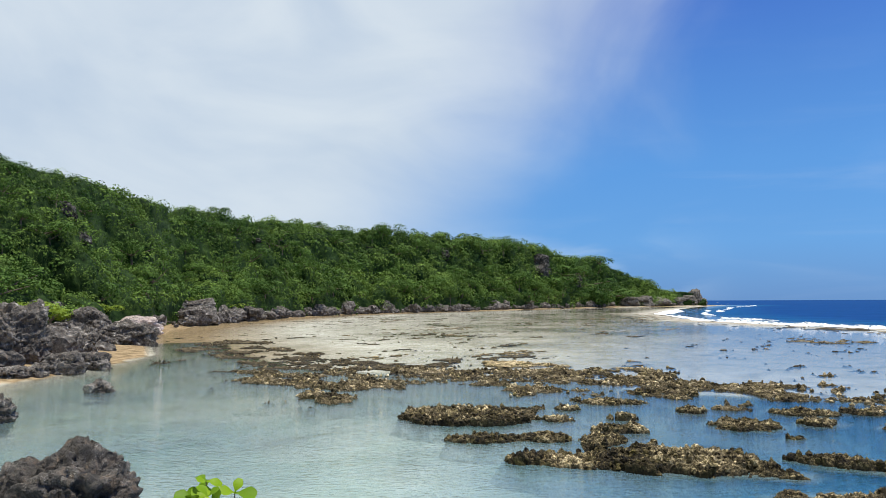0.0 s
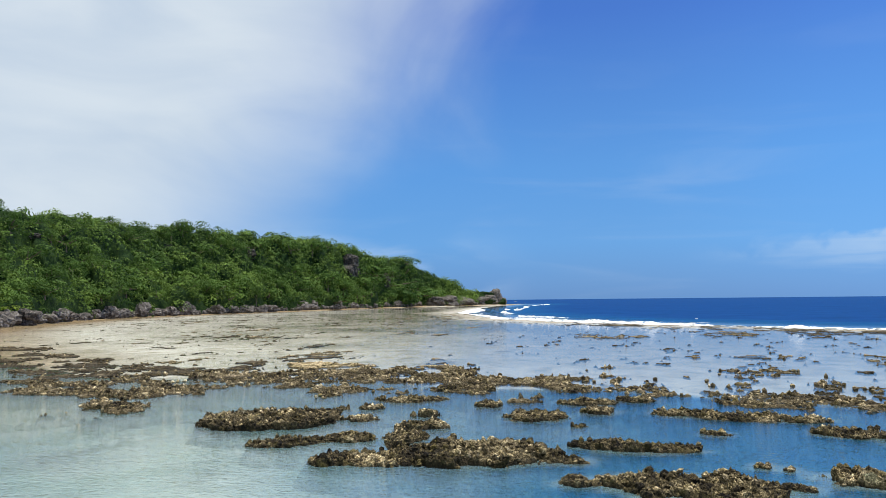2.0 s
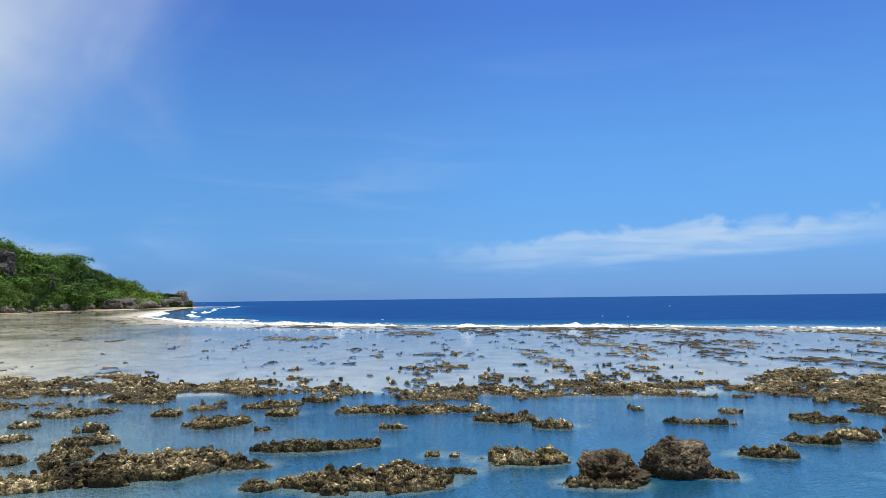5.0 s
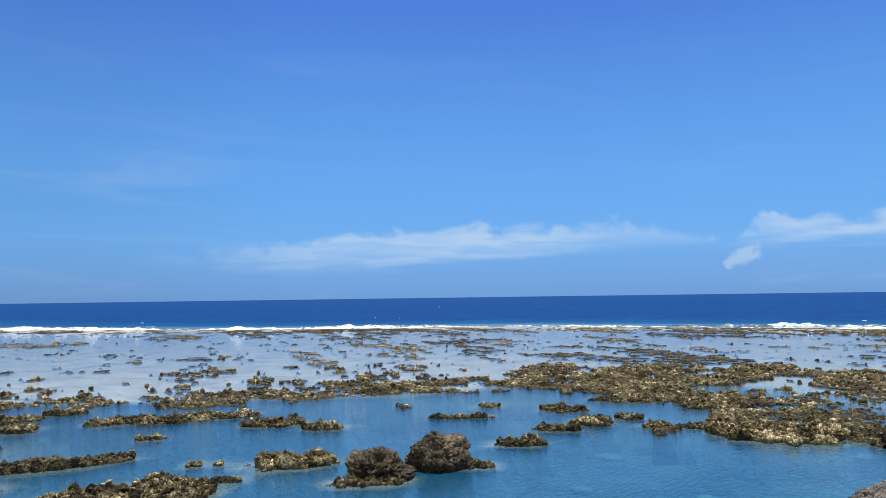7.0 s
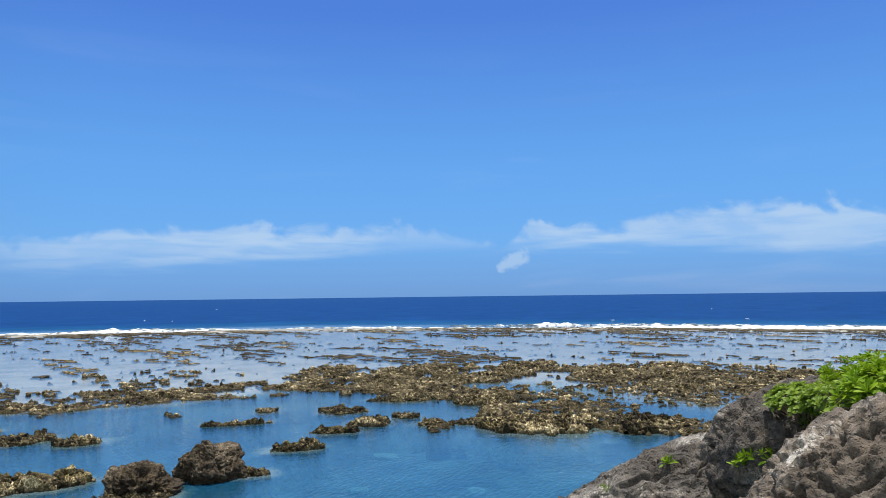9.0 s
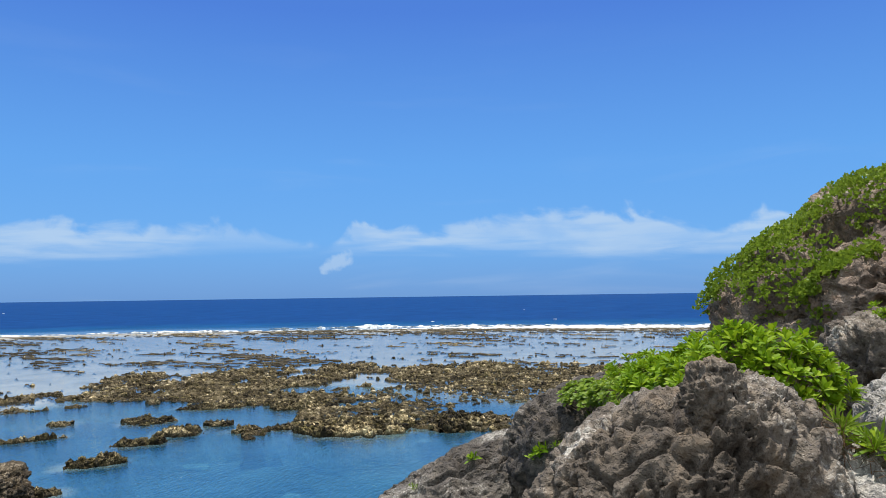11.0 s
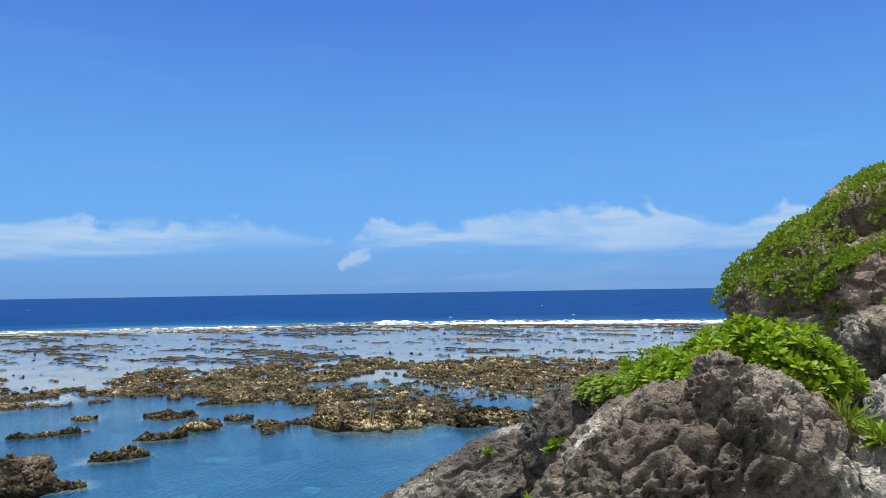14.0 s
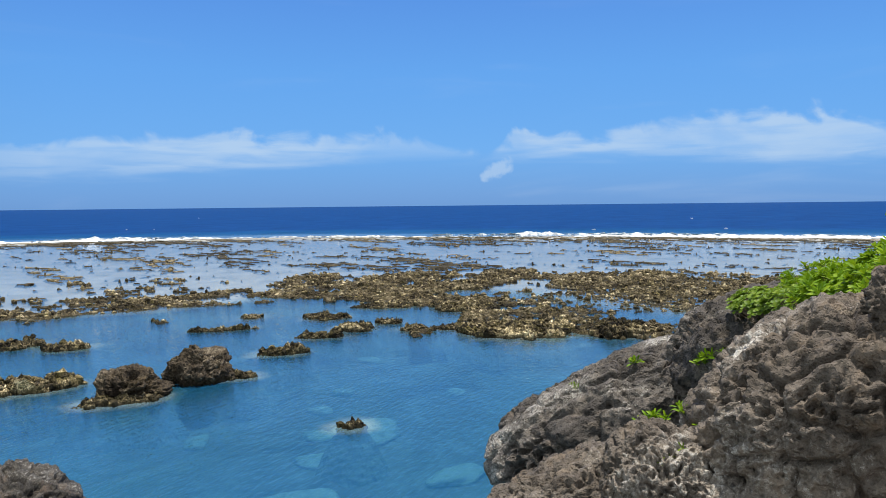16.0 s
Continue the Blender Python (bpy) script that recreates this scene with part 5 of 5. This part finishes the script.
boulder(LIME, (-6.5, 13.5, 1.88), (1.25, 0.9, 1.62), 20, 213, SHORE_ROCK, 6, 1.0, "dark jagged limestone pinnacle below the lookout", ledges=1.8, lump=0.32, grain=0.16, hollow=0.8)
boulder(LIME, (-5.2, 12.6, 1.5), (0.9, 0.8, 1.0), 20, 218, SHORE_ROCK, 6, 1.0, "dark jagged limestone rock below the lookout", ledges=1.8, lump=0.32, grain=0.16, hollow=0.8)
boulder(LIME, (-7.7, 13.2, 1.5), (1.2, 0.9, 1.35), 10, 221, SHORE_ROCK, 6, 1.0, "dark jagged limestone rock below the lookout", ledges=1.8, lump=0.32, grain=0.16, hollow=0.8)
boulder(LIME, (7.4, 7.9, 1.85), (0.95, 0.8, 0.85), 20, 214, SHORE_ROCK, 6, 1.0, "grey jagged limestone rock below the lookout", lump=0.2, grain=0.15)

# the lookout itself, under and behind the camera
xs, ys = np.arange(-30, 30, 0.3), np.arange(-40, 6, 0.3)
X, Y = np.meshgrid(xs, ys, indexing="ij")
x, y = X.ravel(), Y.ravel()
edge = np.maximum(y - 1.2, (x - 3.0) * 0.7 + 0.30 * (y + 2.5))
z = 4.3 - 6.0 * sstep(edge, 0.0, 3.4) + 0.30 * fbm(flat3(x, y, 2.0), 5, 51) + 0.10 * np.clip(-y - 8, 0, 40)
z = np.where((x > 4) & (y < -3.0), np.maximum(z, 3.9 - 0.25 * (x - 7) + 0.2 * fbm(flat3(x, y, 1.0), 4, 52)), z)
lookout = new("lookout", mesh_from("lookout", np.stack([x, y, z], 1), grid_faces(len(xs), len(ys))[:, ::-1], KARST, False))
tagged(lookout, "bare grey limestone ground of the lookout", "rock ground", kind="structure")


# ---- plants ----
def leaf_shape(length, width, fold=0.18, curl=0.12, pts=5):
    """One obovate leaf along +y: rows of left, mid and right points."""
    t = np.linspace(0, 1, pts)
    w = width * 0.5 * np.sin(np.pi * np.clip(t ** 1.9, 0, 1)) ** 0.8
    w[0], w[-1] = width * 0.07, width * (0.24 if width > 0.2 * length else 0.05)
    z = -curl * length * t ** 2
    rows = [np.stack([k * w, t * length, z + fold * abs(k) * w], 1) for k in (-1, 0, 1)]
    v = np.stack(rows, 1).reshape(-1, 3)
    f = []
    for r in range(pts - 1):
        for c in range(2):
            a = r * 3 + c
            f.append((a, a + 1, a + 4, a + 3))
    return v, np.array(f)


def turn_to(up, spin):
    """Rotation that carries +z to up, spun about it."""
    q = Vector(up).to_track_quat("Z", "Y").to_matrix()
    return np.array(q @ Matrix.Rotation(spin, 3, "Z"))


def rosettes(centres, ups, length, width, count, seed, opening=(12, 82), fold=0.25, curl=0.15, pts=4):
    """Whorls of leaves as verts and faces."""
    g = np.random.default_rng(seed)
    V, F, n = [], [], 0
    for c, up in zip(centres, ups):
        whole = g.uniform(0.75, 1.2)
        R = turn_to(up, g.uniform(0, 6.28))
        for k in range(count):
            t = (k + 0.5) / count
            tilt = radians(opening[0] + (opening[1] - opening[0]) * t + g.uniform(-8, 8))
            s = whole * g.uniform(0.8, 1.15) * (0.65 + 0.35 * t)
            v, f = leaf_shape(length * s, width * s, fold, curl * g.uniform(0.3, 1.7), pts)
            cx, sx = math.cos(math.pi / 2 - tilt), math.sin(math.pi / 2 - tilt)
            rx = np.array([[1, 0, 0], [0, cx, -sx], [0, sx, cx]])
            a = k * 2.4 + g.uniform(-0.2, 0.2)
            rz = np.array([[math.cos(a), -math.sin(a), 0], [math.sin(a), math.cos(a), 0], [0, 0, 1]])
            V.append((R @ rz @ rx @ v.T).T + c)
            F.append(f + n)
            n += len(v)
    return np.concatenate(V), np.concatenate(F)


def stems(roots, tips, radius):
    """Thin bent stems from roots to tips."""
    V, F, n = [], [], 0
    ring = np.array([[math.cos(a), math.sin(a), 0] for a in np.arange(4) * math.pi / 2])
    for a, b in zip(roots, tips):
        mid = (a + b) / 2 + np.array([0, 0, -0.15]) * np.linalg.norm(b - a)
        for k, c in enumerate((a, mid, b)):
            V.append(ring * radius * (1 - 0.25 * k) + c)
        for k in range(2):
            for q in range(4):
                F.append((n + k * 4 + q, n + k * 4 + (q + 1) % 4, n + k * 4 + 4 + (q + 1) % 4, n + k * 4 + 4 + q))
        n += 12
    return np.concatenate(V), np.array(F)


def twig_look(nt, out):
    col = n_ramp(nt, n_noise(nt, 30, 4), [(0.3, (0.12, 0.08, 0.05)), (0.7, (0.34, 0.27, 0.19))])
    n_surface(nt, out, col, 0.85)


TWIG = material("grey brown twigs", twig_look)


def shrub(name, place, size, count, length, width, leaves, seed, mat, label, category="shrub", **more):
    """A low shrub: leaf whorls on the ends of stems, over a mound."""
    g = np.random.default_rng(seed)
    size = np.array(size)
    d = g.normal(size=(count, 3))
    d[:, 2] = np.abs(d[:, 2]) * 0.9 + 0.05
    d /= np.linalg.norm(d, axis=1)[:, None]
    c = d * size * g.uniform(0.72, 1.06, (count, 1))
    up = d * np.array([0.6, 0.6, 0.4]) + np.array([0, 0, 0.75])
    top = new(name)
    top.matrix_world = pose(*place)
    v, f = rosettes(c, up, length, width, leaves, seed + 1, **more)
    part("foliage", mesh_from("foliage", v, f, mat), top)
    v, f = stems(c * 0.12 + np.array([0, 0, -0.12]), c - up * 0.02, 0.008)
    part("twig", mesh_from("twig", v, f, TWIG), top, "thin bare brown stems")
    return tagged(top, label, category)


NAU = "sea lettuce shrub with bright fleshy leaves on limestone"
shrub("naupaka_shrub", (6.3, -2.05, 5.15), (0.62, 0.62, 0.60), 300, 0.115, 0.048, 11, 501, NAUPAKA, NAU)
shrub("naupaka_shrub", (7.4, -2.1, 5.05), (0.8, 0.6, 0.55), 300, 0.115, 0.048, 11, 503, NAUPAKA, NAU)
shrub("naupaka_shrub", (8.7, -1.95, 4.84), (0.9, 0.55, 0.42), 280, 0.115, 0.048, 11, 504, NAUPAKA, NAU)
shrub("creeping_shrub", (9.9, -1.8, 4.66), (0.95, 0.55, 0.30), 260, 0.08, 0.07, 6, 505, CREEPER, "low creeping shrub with small round dark green leaves", opening=(30, 80))
shrub("creeping_shrub", (11.0, -1.45, 4.52), (0.9, 0.5, 0.26), 220, 0.08, 0.07, 6, 510, CREEPER, "low creeping shrub with small round dark green leaves", opening=(30, 85))
shrub("naupaka_shrub", (10.9, -2.4, 4.75), (1.1, 0.8, 0.42), 260, 0.11, 0.045, 10, 506, NAUPAKA, NAU)
shrub("naupaka_shrub", (5.75, -2.45, 4.85), (0.25, 0.22, 0.25), 30, 0.09, 0.04, 10, 507, NAUPAKA, NAU)
shrub("naupaka_shrub", (9.6, -5.3, 5.6), (0.65, 0.75, 0.35), 175, 0.105, 0.042, 11, 508, NAUPAKA, NAU)
shrub("naupaka_shrub", (8.4, -5.3, 5.0), (0.6, 0.6, 0.6), 202, 0.105, 0.042, 11, 509, NAUPAKA, NAU)


# tufts on the rocks
def skin(prefixes):
    """All points of the rocks whose names begin so."""
    bpy.context.view_layer.update()
    out = []
    for ob in scene.objects:
        if ob.type == "MESH" and ob.name.startswith(prefixes):
            co = np.empty(len(ob.data.vertices) * 3, np.float32)
            ob.data.vertices.foreach_get("co", co)
            m = np.array(ob.matrix_world)
            out.append(co.reshape(-1, 3) @ m[:3, :3].T + m[:3, 3])
    return np.concatenate(out)


ROCKS = skin(("limestone_boulder", "rock_ledge"))
CRAG = skin(("cliff",))


def seat(p, points):
    """The point of a rock's skin nearest to p."""
    return points[np.argmin(((points - np.asarray(p)) ** 2).sum(1))].astype(float)


def tuft(a, b, length, width, whorls, leaves, up, seed, mat, label, spread=0.05, opening=(5, 60), name="rock_plant"):
    """A strip of small plants rooted along the rock from a to b."""
    g = np.random.default_rng(seed)
    root = seat((np.array(a) + np.array(b)) / 2, ROCKS)
    c, ups = [], []
    for t in np.linspace(0, 1, whorls):
        q = np.array(a) * (1 - t) + np.array(b) * t + g.normal(size=3) * spread
        c.append(seat(q, ROCKS) - root)
        ups.append(np.array(up) + g.normal(size=3) * 0.25)
    v, f = rosettes(c, ups, length, width, leaves, seed, opening, 0.3, 0.25, 5)
    ob = new(name, mesh_from(name, v, f, mat))
    ob.matrix_world = pose(*root)
    return tagged(ob, label, "plant", "small plants on the rocks")


SUC = "tuft of bright green fleshy leaves growing from a rock crevice"
GRASS = "tuft of yellow-green grass growing from the rock"
HAY = "tuft of dry brown grass and thin roots on the rock"
MOSS = "low cushion of yellow-green moss plants on the rock"
tuft((10.8, -0.50, 3.78), (10.6, -0.94, 3.98), 0.15, 0.045, 9, 8, (-0.3, 0.3, 1), 603, NAUPAKA, SUC)
tuft((11.76, 0.36, 3.62), (11.7, 0.26, 3.66), 0.13, 0.035, 3, 8, (-0.3, 0.4, 1), 606, NAUPAKA, SUC)
tuft((10.64, -1.31, 4.32), (10.7, -1.45, 4.45), 0.14, 0.03, 4, 8, (-0.4, 0.2, 1), 607, CREEPER, GRASS)
tuft((11.88, 1.30, 3.04), (11.85, 1.2, 3.08), 0.10, 0.02, 4, 8, (-0.3, 0.5, 1), 612, CREEPER, MOSS)
tuft((5.95, 0.20, 4.32), (5.85, -0.14, 4.45), 0.085, 0.022, 13, 9, (-0.2, 0.3, 1), 601, NAUPAKA, SUC, 0.03)
tuft((5.7, -0.30, 4.38), (5.65, -0.36, 4.36), 0.085, 0.022, 5, 8, (-0.4, 0.2, 1), 605, NAUPAKA, SUC, 0.03)
tuft((5.3, 0.10, 4.30), (5.25, -0.05, 4.3), 0.05, 0.012, 7, 7, (-0.3, 0.2, 1), 613, CREEPER, MOSS, 0.05)
tuft((5.6, 0.42, 3.95), (5.5, 0.35, 3.95), 0.05, 0.012, 5, 7, (-0.3, 0.2, 1), 614, CREEPER, MOSS, 0.05)
tuft((5.62, -2.42, 5.16), (5.35, -2.55, 4.98), 0.20, 0.022, 9, 11, (-0.6, 0.1, 0.9), 608, CREEPER, GRASS, 0.06)
tuft((5.55, -2.5, 5.05), (5.4, -2.62, 4.95), 0.17, 0.040, 4, 10, (-0.5, 0.1, 1), 611, NAUPAKA, SUC)
tuft((5.36, -2.64, 4.91), (5.3, -2.72, 4.86), 0.16, 0.014, 5, 12, (-0.5, 0.1, 1), 609, CREEPER, GRASS, 0.04)
tuft((5.3, -2.86, 4.79), (5.2, -2.98, 4.72), 0.14, 0.022, 6, 9, (-0.4, 0.1, 1), 610, CREEPER, GRASS, 0.05)
tuft((5.1, -2.75, 4.7), (5.05, -2.9, 4.66), 0.07, 0.014, 7, 8, (-0.4, 0.1, 1), 615, CREEPER, MOSS, 0.06)
for k, (a, b) in enumerate((((5.55, -2.1, 5.1), (5.4, -2.35, 5.0)), ((5.5, -2.35, 5.05), (5.3, -2.55, 4.9)))):
    tuft(a, b, 0.15, 0.005, 7, 12, (-0.8, 0.1, 0.3), 620 + k, DRY, HAY, 0.05, (20, 95))


# creepers on the cliff
def on_rock(ob, count, seed, low, keep):
    """Points and normals picked on a rock's skin where the given rule holds."""
    g = np.random.default_rng(seed)
    me = ob.data
    co, no = np.empty(len(me.vertices) * 3, np.float32), np.empty(len(me.vertices) * 3, np.float32)
    me.vertices.foreach_get("co", co)
    me.vertex_normals.foreach_get("vector", no)
    co, no = co.reshape(-1, 3) + np.array(ob.matrix_world.translation), no.reshape(-1, 3)
    ok = np.nonzero((no[:, 2] > low) & keep(co))[0]
    pick = g.choice(ok, min(count, len(ok)), replace=False)
    return co[pick], no[pick]


cliffs = [o for o in scene.objects if o.name.startswith("cliff")]
for k, ob in enumerate(cliffs):
    c, nrm = on_rock(ob, 15000 if k in (0, 3) else 4000, 701 + k, -0.05, lambda p: (p[:, 2] > (5.5 if k == 3 else 4.2)) & (1.3 * fbm(p / 0.9, 5, 77) + 0.12 * (p[:, 2] - 6.4) > -0.08))
    me = tufts("creeper", c + nrm * 0.05, nrm * 0.6 + (0, 0, 0.8), 0.08, 711 + k, CREEPER, 6, 0.9, 0.75)
    tagged(new("creeper", me), "green creeping shrubs covering the top of the cliff", "creeper", kind="stuff")


# screw pines on the cliff top
def screw_pine(place, size, seed, mat, label):
    top = new("screw_pine")
    top.matrix_world = pose(*place)
    v, f = rosettes([np.zeros(3)], [(0, 0, 1)], size, size * 0.07, 34, seed, (5, 95), 0.5, 0.45, 7)
    part("crown", mesh_from("crown", v, f, mat), top)
    v, f = stems([np.array([0.0, 0, -0.35])], [np.zeros(3)], 0.05)
    part("trunk", mesh_from("trunk", v, f, TWIG), top, "short grey trunk")
    return tagged(top, label, "screw pine", "screw pines on the cliff")


PINE = "screw pine with long drooping grey-green blades on the cliff top"
for k, p in enumerate(((14.0, -7.85, 8.35), (13.7, -8.05, 8.4), (14.25, -7.65, 8.25), (13.9, -8.2, 8.5))):
    q = seat(p, CRAG)
    screw_pine((q[0], q[1], q[2] + 0.2), 0.5, 801 + k, BLADE, PINE)
q = seat((13.0, -7.95, 7.95), CRAG)
screw_pine((q[0], q[1], q[2] + 0.1), 0.5, 811, DRY, "dead screw pine with dry brown hanging fronds")

# vine leaves in front of the lookout
VINE = "vine with broad glossy bright green leaves below the lookout"
for k, (p, s, n) in enumerate((((-1.0, 3.48, 5.16), 0.065, 3), ((-0.95, 3.5, 5.21), 0.055, 3), ((-0.89, 3.51, 5.17), 0.07, 3), ((-0.92, 3.49, 5.11), 0.07, 3), ((-1.30, 3.36, 5.155), 0.075, 3), ((-1.20, 3.4, 5.14), 0.07, 3))):
    top = new("vine")
    top.matrix_world = pose(*p)
    c = np.random.default_rng(820 + k).normal(size=(3, 3)) * 0.04
    v, f = rosettes(c, [(0.3, -0.5, 0.8), (-0.4, -0.6, 0.5), (0.2, -0.2, 0.9)], s * 1.25, s * 1.0, n, 821 + k, (25, 85), 0.25, 0.45, 7)
    part("foliage", mesh_from("foliage", v, f, NAUPAKA), top)
    v, f = stems([np.array([0.05, 0.1, -0.9])] * 3, c, 0.005)
    part("twig", mesh_from("twig", v, f, TWIG), top, "thin trailing stems")
    tagged(top, VINE, "vine", "vines below the lookout")
